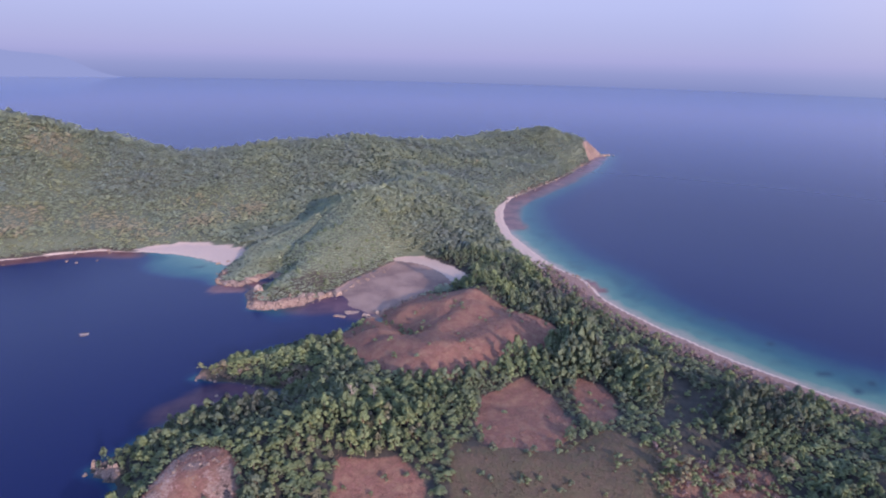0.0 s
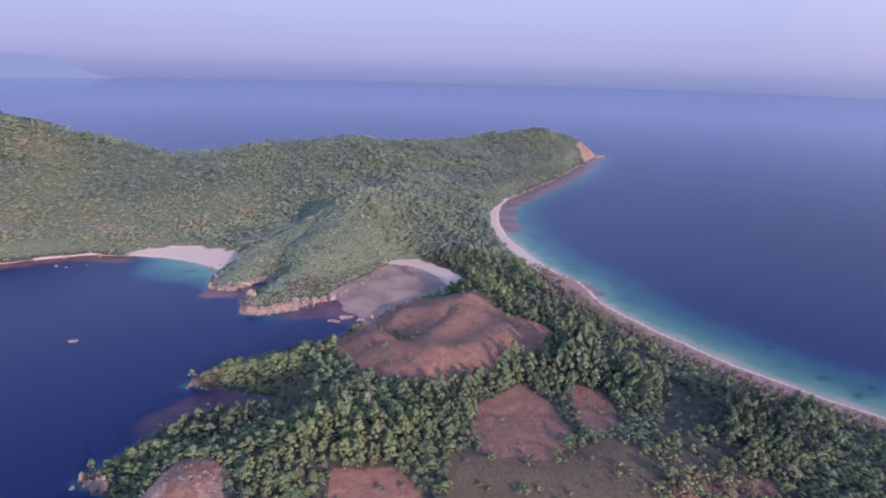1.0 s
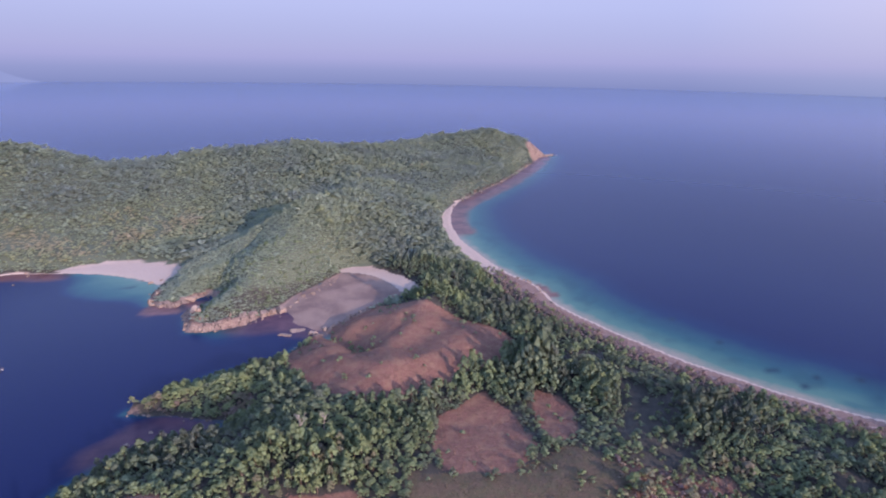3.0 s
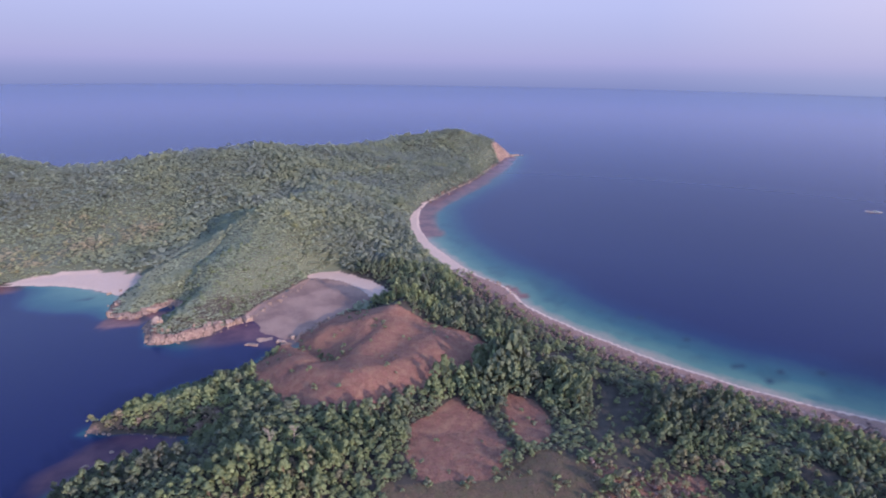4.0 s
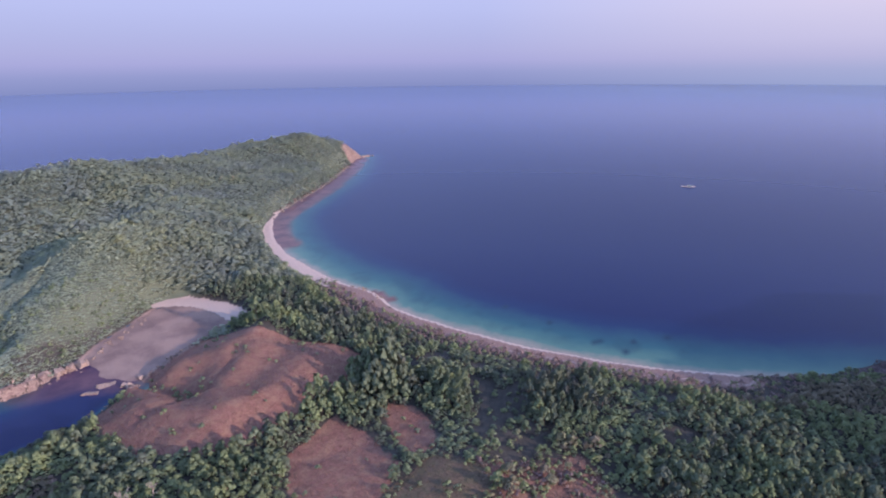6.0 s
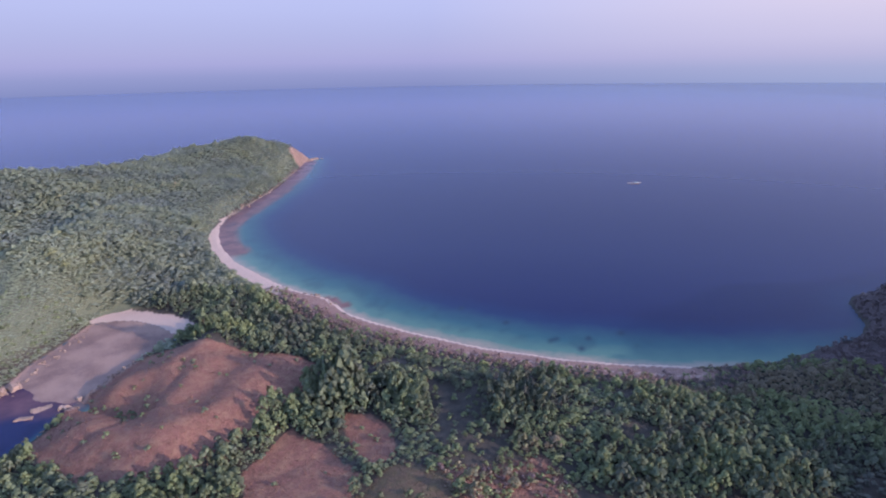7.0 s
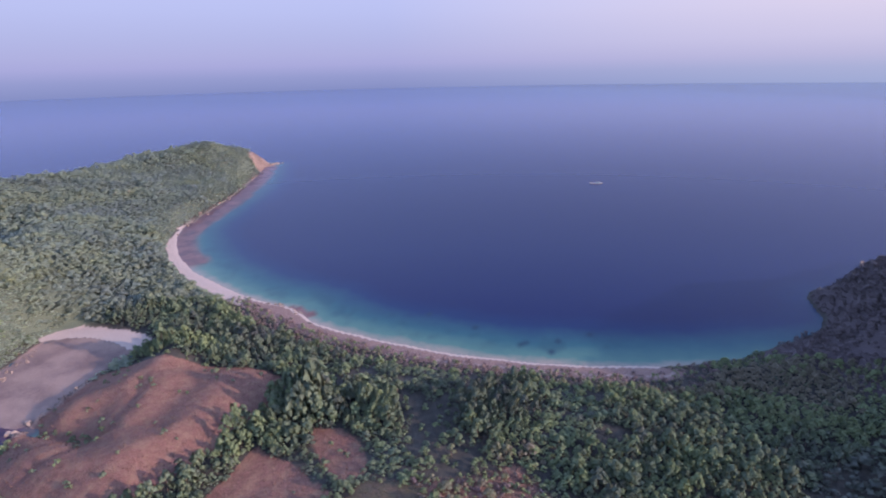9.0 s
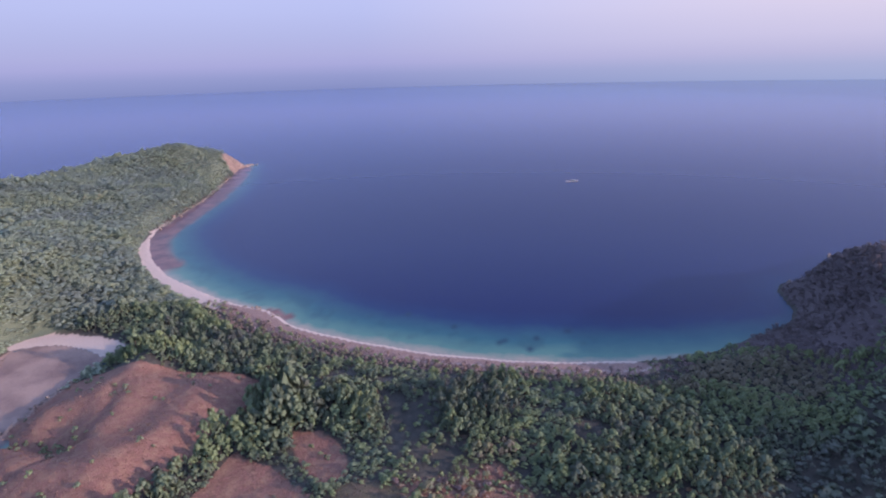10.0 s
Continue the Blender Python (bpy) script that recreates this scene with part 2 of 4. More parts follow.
# crest lines: x, y, height, half-width
CRESTS = [
    [(-900, 640, 80, 150), (-640, 650, 82, 150), (-450, 620, 78, 140), (-385, 640, 63, 130), (-320, 660, 44, 130), (-262, 690, 41, 130),
     (-190, 740, 46, 140), (-105, 780, 46, 150), (-25, 830, 38, 140), (25, 900, 32, 110), (60, 960, 36, 95), (115, 975, 43, 80),
     (172, 985, 48, 62), (215, 1005, 34, 44), (262, 1025, 10, 26)],
    [(-20, 640, 22, 60), (-62, 485, 33, 52), (-85, 420, 22, 42), (-100, 372, 9, 26)],
    [(-62, 485, 33, 45), (-110, 470, 20, 36), (-146, 430, 6, 30)],
    [(-34, 286, 10, 15), (-22, 268, 12, 20), (-6, 258, 14.5, 28), (22, 272, 14, 30), (42, 300, 12.5, 28)],
    [(-16, 326, 8, 17), (2, 324, 10.5, 22), (18, 338, 12, 22), (30, 354, 13.5, 18)],
    [(-2, 284, 11.5, 20), (6, 302, 11.5, 22), (20, 318, 11, 22)],
    [(-112, 255, 4, 12), (-92, 259, 6, 17), (-66, 258, 7, 22), (-36, 228, 11, 32), (-60, 190, 12, 36), (-85, 165, 14, 32)],
    [(-30, 200, 12, 40), (30, 180, 11, 50), (90, 190, 9, 50), (160, 190, 8, 60)],
    [(-60, 60, 24, 60), (60, 40, 24, 60), (150, -40, 20, 60)],
    [(258, -40, 48, 50), (279, 25, 47, 45), (306, 85, 45, 40), (338, 120, 44, 40), (388, 150, 40, 42), (426, 168, 30, 40), (434, 190, 19, 34), (425, 212, 8, 22)],
    [(370, 60, 40, 60), (420, -150, 44, 90)],
    [(432, 175, 25, 40), (520, 190, 10, 40)],
    [(-112, 353, 7, 9), (-94, 358, 7, 9), (-80, 365, 6, 8)],
]
KNOLL_GRASS = [(-44, 266), (-58, 300), (-46, 325), (-28, 346), (-10, 366), (2, 366), (16, 346), (42, 326), (62, 312), (68, 291), (54, 271), (38, 259), (19, 245),
               (0, 232), (-19, 238), (-34, 249)]
LOWER_GRASS = [(42, 249), (17, 226), (16, 186), (42, 186), (56, 204), (51, 222)]
SIDE_GRASS = [(64, 248), (77, 242), (76, 214), (70, 204), (58, 206), (60, 225)]
SOUTH_GRASS = [(-35, 178), (-15, 180), (-4, 167), (2, 118), (-36, 118)]
OLIVE_GRASS = [(5, 186), (40, 186), (70, 203), (82, 188), (74, 118), (2, 118)]
SCREE = [(-92, 183), (-75, 178), (-67, 163), (-52, 110), (-104, 110), (-94, 170)]
SCRUB = [(82, 192), (120, 180), (120, 145), (70, 145)]
REEF_FLAT = [(-80, 356), (-77, 372), (-66, 392), (-52, 412), (-40, 437), (-22, 435), (-8, 425), (8, 400), (14, 391), (-8, 374), (-28, 349), (-44, 332), (-60, 330), (-74, 340)]


def signed(x, y, poly):
    """Distance to the outline of a plan, above zero inside."""
    p = np.array(poly, float)
    q = np.roll(p, -1, 0)
    best, inside = np.full(x.shape, 1e9), np.zeros(x.shape, bool)
    for (ax, ay), (bx, by) in zip(p, q):
        dx, dy = bx - ax, by - ay
        t = np.clip(((x - ax) * dx + (y - ay) * dy) / (dx * dx + dy * dy), 0, 1)
        best = np.minimum(best, (x - ax - t * dx) ** 2 + (y - ay - t * dy) ** 2)
        if dy:
            inside ^= ((ay > y) != (by > y)) & (x < ax + (y - ay) * dx / dy)
    return np.where(inside, 1, -1) * np.sqrt(best)


def near_line(x, y, line):
    p = np.array(line, float)
    best = np.full(x.shape, 1e9)
    for (ax, ay), (bx, by) in zip(p[:-1], p[1:]):
        dx, dy = bx - ax, by - ay
        t = np.clip(((x - ax) * dx + (y - ay) * dy) / (dx * dx + dy * dy), 0, 1)
        best = np.minimum(best, (x - ax - t * dx) ** 2 + (y - ay - t * dy) ** 2)
    return np.sqrt(best)


def step(v, lo, hi):
    t = np.clip((v - lo) / (hi - lo), 0, 1)
    return t * t * (3 - 2 * t)


LATTICE = np.random.RandomState(7).rand(256, 256)


def grain(x, y, size, octaves=4):
    """Smooth noise about 0, from -0.5 to 0.5."""
    total, amp, norm = 0, 1.0, 0
    for k in range(octaves):
        u, v = x / size * 2**k + 17.3 * k, y / size * 2**k + 9.1 * k
        iu, iv = np.floor(u).astype(int), np.floor(v).astype(int)
        fu, fv = u - iu, v - iv
        fu, fv = fu * fu * (3 - 2 * fu), fv * fv * (3 - 2 * fv)
        g = lambda a, b: LATTICE[(iu + a) % 256, (iv + b) % 256]
        total = total + amp * ((g(0, 0) * (1 - fu) + g(1, 0) * fu) * (1 - fv) + (g(0, 1) * (1 - fu) + g(1, 1) * fu) * fv - 0.5)
        norm, amp = norm + amp, amp * 0.5
    return total / norm


STRAND = [(96, 420), (121, 345), (160, 286), (211, 234), (238, 216)]
BEACH_LINES = [(STRAND, 6), ([(-245, 441), (-277, 443), (-350, 402)], 2.6), ([(75, 671), (107, 721), (151, 791), (225, 940)], 2.5)]
LAGOON_BEACH = [(-40, 440), (-27, 447), (-15, 445), (-4, 436), (7, 423), (17, 410), (22, 394), (7, 394), (1, 408), (-10, 424), (-24, 434), (-38, 437)]
FAR_BEACH = [(-151, 445), (-158, 449), (-175, 457), (-196, 463), (-211, 464), (-223, 461), (-238, 454), (-248, 446), (-231, 441), (-217, 440), (-202, 436),
             (-186, 429), (-171, 420), (-162, 414), (-159, 424), (-155, 437)]
BAY_BEACH = [(82, 682), (66, 648), (54, 611), (51, 564), (53, 523), (57, 488), (65, 457), (71, 436), (78, 413), (90, 402), (110, 392),
             (101, 414), (92, 431), (85, 452), (77, 479), (66, 521), (63, 561), (67, 607), (78, 660)]
KNOLL_GULLY = [(-44, 340), (-34, 320), (-23, 304), (-12, 291)]
KNOLL_RILLS = [[(-12, 291), (-3, 297), (5, 310), (9, 328)], [(-12, 291), (4, 281), (13, 271)], [(-16, 290), (-26, 280), (-36, 274)]]
SPUR_BACK = [(-152, 446), (-142, 447), (-129, 463), (-112, 478), (-94, 492), (-74, 510), (-58, 522)]
SPUR_CREASE = [(-123, 392), (-117, 404), (-112, 426), (-106, 450), (-98, 468)]
ROCK_LINES = [
    ([(-50, 405), (-63, 380), (-75, 359), (-90, 346), (-109, 338), (-119, 338), (-128, 362)], 5),
    ([(-117, 390), (-122, 397), (-140, 375), (-156, 381), (-158, 400)], 3.5),
    ([(280, 1034), (262, 1022), (244, 985)], 17),
    ([(-120, 181), (-131, 184), (-127, 190)], 2.5),
    ([(-116, 252), (-121, 253), (-118, 258)], 2.5),
    ([(-44, 329), (-28, 349), (-8, 372)], 4),
]


def shape(x, y):
    """Height of the ground, with the masks of what covers it."""
    sd = signed(x, y, SHORE) + 2.5 * grain(x, y, 14, 3)
    total = np.zeros(x.shape)
    for line in CRESTS:
        best = np.zeros(x.shape)
        for a, b in zip(line[:-1], line[1:]):
            dx, dy = b[0] - a[0], b[1] - a[1]
            t = np.clip(((x - a[0]) * dx + (y - a[1]) * dy) / (dx * dx + dy * dy), 0, 1)
            d = np.hypot(x - a[0] - t * dx, y - a[1] - t * dy)
            best = np.maximum(best, (a[2] + t * (b[2] - a[2])) * np.exp(-np.power(d / (a[3] + t * (b[3] - a[3])), 1.7)))
        total = total + best**3
    hills = np.cbrt(total)
    strip = 1 - step(near_line(x, y, STRAND), 25, 55)
    low = 2.5 - 1.2 * strip + 0.05 * np.clip(sd, 0, 60)
    land = np.maximum(hills, low) + 0.35 * np.minimum(hills, low)
    masks = {}
    sand = np.zeros(x.shape)
    for line, width in BEACH_LINES:
        sand = np.maximum(sand, 1 - step(near_line(x, y, line) + 3 * grain(x, y, 9, 2), width - 1.5, width + 1))
    lagoon = step(signed(x, y, LAGOON_BEACH) + 2.5 * grain(x, y, 9, 3), -1, 1)
    wide = np.maximum.reduce([lagoon] + [step(signed(x, y, p) + 3 * grain(x, y, 9, 3), -1.2, 1.2) for p in (FAR_BEACH, BAY_BEACH)])
    rocky = np.zeros(x.shape)
    for line, width in ROCK_LINES:
        rocky = np.maximum(rocky, 1 - step(near_line(x, y, line) + 6 * grain(x, y, 8, 3), width - 3, width + 2))
    reach = 22 - (10 + 8 * (1 - step(y, 362, 378))) * rocky + 10 * np.maximum(sand, wide) + 30 * strip - 13 * (1 - step(near_line(x, y, ROCK_LINES[4][0]), 10, 24))
    land = land * step(sd, -2, reach) + 0.6 * step(sd, -1, 3) + 0.05 * np.clip(sd, 0, 12)
    land = land + step(sd, 4, 40) * (grain(x, y, 60, 5) * 7 + grain(x, y, 160, 3) * 8 * step(hills, 10, 40))
    beach = np.maximum.reduce([step(signed(x, y, p), -9, 0) for p in (LAGOON_BEACH, FAR_BEACH, BAY_BEACH)])
    land = land + beach * (np.minimum(land, 0.5 + 0.07 * np.clip(sd, 0, 40)) - land)
    land = land - 3.4 * np.exp(-((near_line(x, y, KNOLL_GULLY) + 2 * grain(x, y, 6, 2)) / 4) ** 2)
    for line in KNOLL_RILLS:
        land = land - 1.4 * np.exp(-((near_line(x, y, line) + 2 * grain(x, y, 5, 2)) / 2.2) ** 2)
    inland = step(sd, 2, 20)
    land = land - inland * 6 * np.exp(-((near_line(x, y, SPUR_BACK) + 3 * grain(x, y, 12, 2)) / 4.5) ** 2)
    land = land - inland * 2.6 * np.exp(-((near_line(x, y, SPUR_CREASE) + 2 * grain(x, y, 8, 2)) / 3) ** 2)
    land = land + rocky * step(sd, 0, 4) * np.abs(grain(x, y, 9, 3)) * 9
    depth = np.minimum(-sd * 0.11, 14)
    h = np.where(sd > 0, land, -0.2 - depth)
    flat = signed(x, y, REEF_FLAT)
    masks["reef_flat"] = step(flat, -3, 3) * (1 - step(sd, -1, 1.5))
    mouth = 1 - step((x + 75) * 0.8 + (y - 345) * 0.6 + 8 * grain(x, y, 15, 3), 0, 24)
    h = np.where((flat > -3) & (sd <= 1), np.maximum(h, -1.3 * mouth - 0.25 + 0.5 * step(flat, -3, 5) + 0.5 * grain(x, y, 12, 3)), h)
    masks["reef_flat"] = masks["reef_flat"] * (1 - lagoon)
    masks["sand"] = np.maximum(sand * (1 - rocky) * (1 - step(sd, 9, 13) * (x > -100)), wide) * (sd > -7)
    masks["shingle"] = (1 - step(near_line(x, y, STRAND) + 4 * grain(x, y, 10, 2), 15, 22)) * (sd > 3)
    masks["sand"] = masks["sand"] * (1 - 0.55 * step(y, 665, 700))
    masks["sand"] = masks["sand"] * (1 - 0.85 * masks["shingle"] * step(sd, 2.5, 3.5))
    tide = np.abs(near_line(x, y, STRAND) - 13 + 3 * grain(x, y, 18, 3))
    masks["sand"] = np.maximum(masks["sand"], 0.55 * (1 - step(tide, 0.8, 2.4)) * (sd > 4) * step(x, 120, 150) * (1 - step(x, 262, 285)))
    masks["undergrowth"] = step(y + 0.9 * np.clip(-20 - x, 0, 90) + 20 * grain(x, y, 20, 3), 425, 455) * step(sd, 2, 8)
    # Where the bay hill's ground is coloured for shade and haze
    masks["veiled_ground"] = step(x + 10 * grain(x, y, 14, 3), 268, 292) * (y < 330) * step(sd, 0, 3)
    masks["rock"] = rocky * (sd > -6)
    edge = 7 * grain(x, y, 12, 4)
    dry = np.maximum.reduce([signed(x, y, p) for p in (KNOLL_GRASS, LOWER_GRASS, SIDE_GRASS, SOUTH_GRASS)])
    masks["dry"] = step(dry + edge, -1.5, 1.5)
    masks["olive"] = step(signed(x, y, OLIVE_GRASS) + edge, -2, 2) * (1 - masks["dry"])
    scree = step(signed(x, y, SCREE) + edge, -1.5, 1.5)
    masks["rock"] = np.maximum(masks["rock"], scree * (0.25 + 0.65 * step(grain(x, y, 7, 4), -0.05, 0.15)))
    masks["dry"] = np.maximum(masks["dry"], scree)
    masks["sand"] = np.maximum(masks["sand"], 0.45 * scree * step(grain(x + 0.5 * y, 0.4 * y, 5, 4), -0.08, 0.12))
    masks["dry"] = np.maximum(masks["dry"], 0.6 * step(signed(x, y, SCRUB) + edge, -2, 2))
    masks["scrub"] = step(signed(x, y, SCRUB) + edge, -2, 2)
    return h, sd, masks


def spread(lo, hi, fine_lo, fine_hi, fine, coarse):
    parts = [np.arange(lo, fine_lo, coarse), np.arange(fine_lo, fine_hi, fine), np.arange(fine_hi, hi + coarse, coarse)]
    return np.unique(np.concatenate(parts).round(3))


def sheet(name, xs, ys, heights, mat, masks):
    gx, gy = len(xs), len(ys)
    X, Y = np.meshgrid(xs, ys)
    i = (np.arange(gy - 1)[:, None] * gx + np.arange(gx - 1)[None, :]).ravel()
    ob = solid(name, np.stack([X, Y, heights], -1).reshape(-1, 3), np.stack([i, i + 1, i + 1 + gx, i + gx], -1), mat)
    for key, v in masks.items():
        ob.data.attributes.new(key, "FLOAT", "POINT").data.foreach_set("value", np.ravel(v).astype(np.float32))
    ob.data.polygons.foreach_set("use_smooth", np.ones(len(ob.data.polygons), bool))
    return ob


def mesh_from(name, verts, faces, mat):
    """A mesh from arrays: faces is (n, k) of equal size."""
    me = bpy.data.meshes.new(name)
    n, k = faces.shape
    me.vertices.add(len(verts))
    me.vertices.foreach_set("co", np.ascontiguousarray(verts, np.float32).ravel())
    me.loops.add(n * k)
    me.loops.foreach_set("vertex_index", np.ascontiguousarray(faces, np.int32).ravel())
    me.polygons.add(n)
    me.polygons.foreach_set("loop_start", np.arange(0, n * k, k, dtype=np.int32))
    me.materials.append(mat)
    me.update(calc_edges=True)
    return me


def solid(name, verts, faces, mat):
    return new(name, mesh_from(name, verts, faces, mat))


# ---- ground and sea ----
xs, ys = spread(-900, 760, -150, 280, 2.4, 5.5), spread(-250, 1160, 130, 450, 2.4, 5.5)
X, Y = np.meshgrid(xs, ys)
H, _, MASKS = shape(X, Y)
tagged(sheet("ground", xs, ys, H, GROUND, MASKS), "hilly island ground with dry grass, sand and bare rock", "ground", kind="structure")

ws = np.unique(np.concatenate([-np.geomspace(800, 4900, 22), np.arange(-800, -180, 10), np.arange(-180, 320, 4.2), np.arange(320, 800, 10), np.geomspace(800, 4900, 22)]))
hs = np.unique(np.concatenate([-np.geomspace(400, 4900, 22), np.arange(-400, 160, 14), np.arange(160, 470, 4.2), np.arange(470, 1200, 9), np.geomspace(1200, 4900, 24)]))
X, Y = np.meshgrid(ws, hs)
sd = -signed(X, Y, SHORE) + 5 * grain(X, Y, 25, 3)
REEF_LINES = [([(66, 548), (66, 592), (70, 622), (90, 668), (118, 712), (165, 795), (222, 905), (268, 1018)], 16), ([(-245, 436), (-277, 438), (-313, 421), (-350, 397)], 13),
              ([(-88, 346), (-66, 348), (-44, 340)], 19), ([(-118, 222), (-102, 240), (-84, 238)], 11), ([(-148, 372), (-122, 378)], 9),
              ([(106, 405), (112, 384)], 3)]
reef = np.zeros(X.shape)
for line, width in REEF_LINES:
    reef = np.maximum(reef, 1 - step(near_line(X, Y, line) + 10 * grain(X, Y, 22, 4), width * 0.55, width * 1.1))
east = step(X, 20, 60) * step(Y, 150, 190)
deep = np.where(east > 0.5, np.clip(sd, 0, 80) * 0.21, np.clip(sd, 0, 80) * 1.4)
coral = np.zeros(X.shape)
for cx, cy, cr in ((240, 260, 3.2), (219, 266, 2.8), (200, 274, 3), (234, 245, 1.8), (207, 256, 2), (190, 306, 2.6), (158, 334, 2.2), (176, 341, 2.4), (156, 355, 2), (-183, 413, 4), (-205, 424, 3)):
    coral = np.maximum(coral, 1 - step(np.hypot(X - cx, (Y - cy) * 1.3), cr * 0.5, cr * 1.6))
coral = np.maximum(coral, 0.3 * east * step(sd, 6, 12) * (1 - step(sd, 26, 36)) * step(grain(X, Y, 13, 3), 0.10, 0.2) * (X < 270))
cove = 1 - step(np.hypot((X + 195) * 0.8, Y - 410), 14, 62)
# Extra depth colour to the east paints the hill's shade on the shallows
deep = deep + 9 * step(X, 250, 400) * east
deep = deep * (1 - 0.74 * (1 - step(np.hypot(X + 92, Y - 326), 8, 30)))
deep = (deep + 5 * (1 - east) * step(sd, -9, -4)) * (1 - 0.87 * cove)
# The last mask grows with distance: painted haze, and smoother water
tagged(sheet("water", ws, hs, np.zeros(X.shape), WATER, {"depth": deep, "reef": reef * np.where((Y < 372) & (X > -130), 0.55, 0.95), "coral": coral, "calm_haze": step(np.log(np.hypot(X, Y) + 1), 6.4, 8.35)}), "calm deep blue sea with turquoise shallows", "sea", kind="structure")


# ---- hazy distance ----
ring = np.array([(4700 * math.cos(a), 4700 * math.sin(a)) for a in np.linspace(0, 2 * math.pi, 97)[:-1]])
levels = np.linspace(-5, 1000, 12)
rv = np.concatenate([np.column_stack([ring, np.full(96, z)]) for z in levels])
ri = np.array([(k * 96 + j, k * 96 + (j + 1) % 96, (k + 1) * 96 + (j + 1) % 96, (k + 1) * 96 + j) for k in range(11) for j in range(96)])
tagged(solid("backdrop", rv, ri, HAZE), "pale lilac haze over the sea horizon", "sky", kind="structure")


isle_x = np.linspace(-700, 700, 41)
isle_z = 70 + 190 * np.exp(-((isle_x + 260) / 300) ** 2) + 60 * np.exp(-((isle_x - 260) / 200) ** 2) + 12 * grain(isle_x, isle_x * 0, 120, 3)
isle_z = isle_z * step(700 - np.abs(isle_x), 0, 350)
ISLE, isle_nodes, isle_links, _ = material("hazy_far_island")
# The island glows in one flat haze colour and takes no sunlight
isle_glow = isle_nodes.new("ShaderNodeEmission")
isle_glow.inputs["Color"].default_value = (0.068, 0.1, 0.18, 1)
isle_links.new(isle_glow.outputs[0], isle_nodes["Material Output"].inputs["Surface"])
across, depth_way = Vector((0.81, 0.59, 0)), Vector((-0.59, 0.81, 0))
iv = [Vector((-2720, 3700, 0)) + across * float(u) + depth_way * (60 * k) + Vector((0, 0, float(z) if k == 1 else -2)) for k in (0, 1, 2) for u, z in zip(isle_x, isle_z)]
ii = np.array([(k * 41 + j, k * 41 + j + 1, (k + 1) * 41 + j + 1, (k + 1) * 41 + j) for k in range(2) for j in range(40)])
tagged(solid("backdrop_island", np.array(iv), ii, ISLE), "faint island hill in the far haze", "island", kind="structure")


# ---- trees ----
def unit(v):
    return v / np.linalg.norm(v, axis=-1, keepdims=True)


def crown_cloud(rng, n_lobes, n_leaves, width, low, high, leaf, ruffle=0.45, lift=0.3, lobe=1.0):
    """A crown of leaf sprays on several uneven lobes: three corners for each spray."""
    n_leaves, leaf = n_leaves * 2, leaf * 0.74
    turn = rng.uniform(0, 2 * math.pi) + np.arange(n_lobes) * 2.4
    out = np.sqrt(np.linspace(0, 1, n_lobes)) * width * 0.62 * rng.uniform(0.8, 1.15, n_lobes)
    c = np.stack([np.cos(turn) * out, np.sin(turn) * out, high - (high - low) * np.linspace(0, 1, n_lobes) ** 1.3 * rng.uniform(0.5, 1.0, n_lobes)], 1)
    r = rng.uniform(0.28, 0.48, n_lobes) * width * lobe
    pick = rng.randint(0, n_lobes, n_leaves)
    d = rng.normal(size=(n_leaves, 3))
    d[:, 2] = np.abs(d[:, 2]) * 0.9 + 0.2 * d[:, 2]
    d = unit(d)
    p = c[pick] + d * (r[pick] * rng.uniform(0.7, 1.06, n_leaves))[:, None] * (1, 1, 0.85)
    nrm = unit(d + rng.normal(size=(n_leaves, 3)) * ruffle)
    a = unit(np.cross(nrm, rng.normal(size=(n_leaves, 3))))
    b = np.cross(nrm, a)
    s = leaf * rng.uniform(0.6, 1.3, (n_leaves, 1))
    tips = np.stack([p - a * s - b * s * 0.5, p + a * s - b * s * 0.5 - nrm * s * 0.2, p + b * s], 1)
    soft = unit(0.75 * d + 0.25 * unit(p - (0, 0, low)) + rng.normal(size=(n_leaves, 3)) * 0.13 + (0, 0, lift))
    return np.concatenate([tips.reshape(-1, 3), np.repeat(soft, 3, 0)], 1)


def tube(p0, p1, r0, r1, sides=5):
    """The corners of a tapered limb: sides quads."""
    p0, p1 = np.array(p0, float), np.array(p1, float)
    w = unit(p1 - p0)
    a = unit(np.cross(w, (0.31, 0.87, 0.11)))
    b = np.cross(w, a)
    t = np.linspace(0, 2 * math.pi, sides + 1)
    lo = [p0 + r0 * (a * math.cos(k) + b * math.sin(k)) for k in t]
    hi = [p1 + r1 * (a * math.cos(k) + b * math.sin(k)) for k in t]
    return np.array([q for k in range(sides) for q in (lo[k], lo[k + 1], hi[k + 1], hi[k])])


def limbs(rng, height, spread_to, n, thick):
    """A trunk with limbs that rise from it."""
    bend = rng.uniform(-0.4, 0.4, 2)
    mid = (bend[0], bend[1], height * 0.5)
    out = [tube((0, 0, -1.0), mid, thick, thick * 0.75, 6), tube(mid, (bend[0] * 1.6, bend[1] * 1.6, height), thick * 0.75, thick * 0.25, 6)]
    for k in range(n):
        a, f = 2.4 * k + rng.uniform(-0.4, 0.4), rng.uniform(0.45, 0.8)
        root = (bend[0] * f, bend[1] * f, height * f)
        tip = (math.cos(a) * spread_to * rng.uniform(0.6, 1), math.sin(a) * spread_to * rng.uniform(0.6, 1), height * rng.uniform(0.85, 1.1))
        out.append(tube(root, tip, thick * 0.45, thick * 0.12, 4))
    return np.concatenate(out)


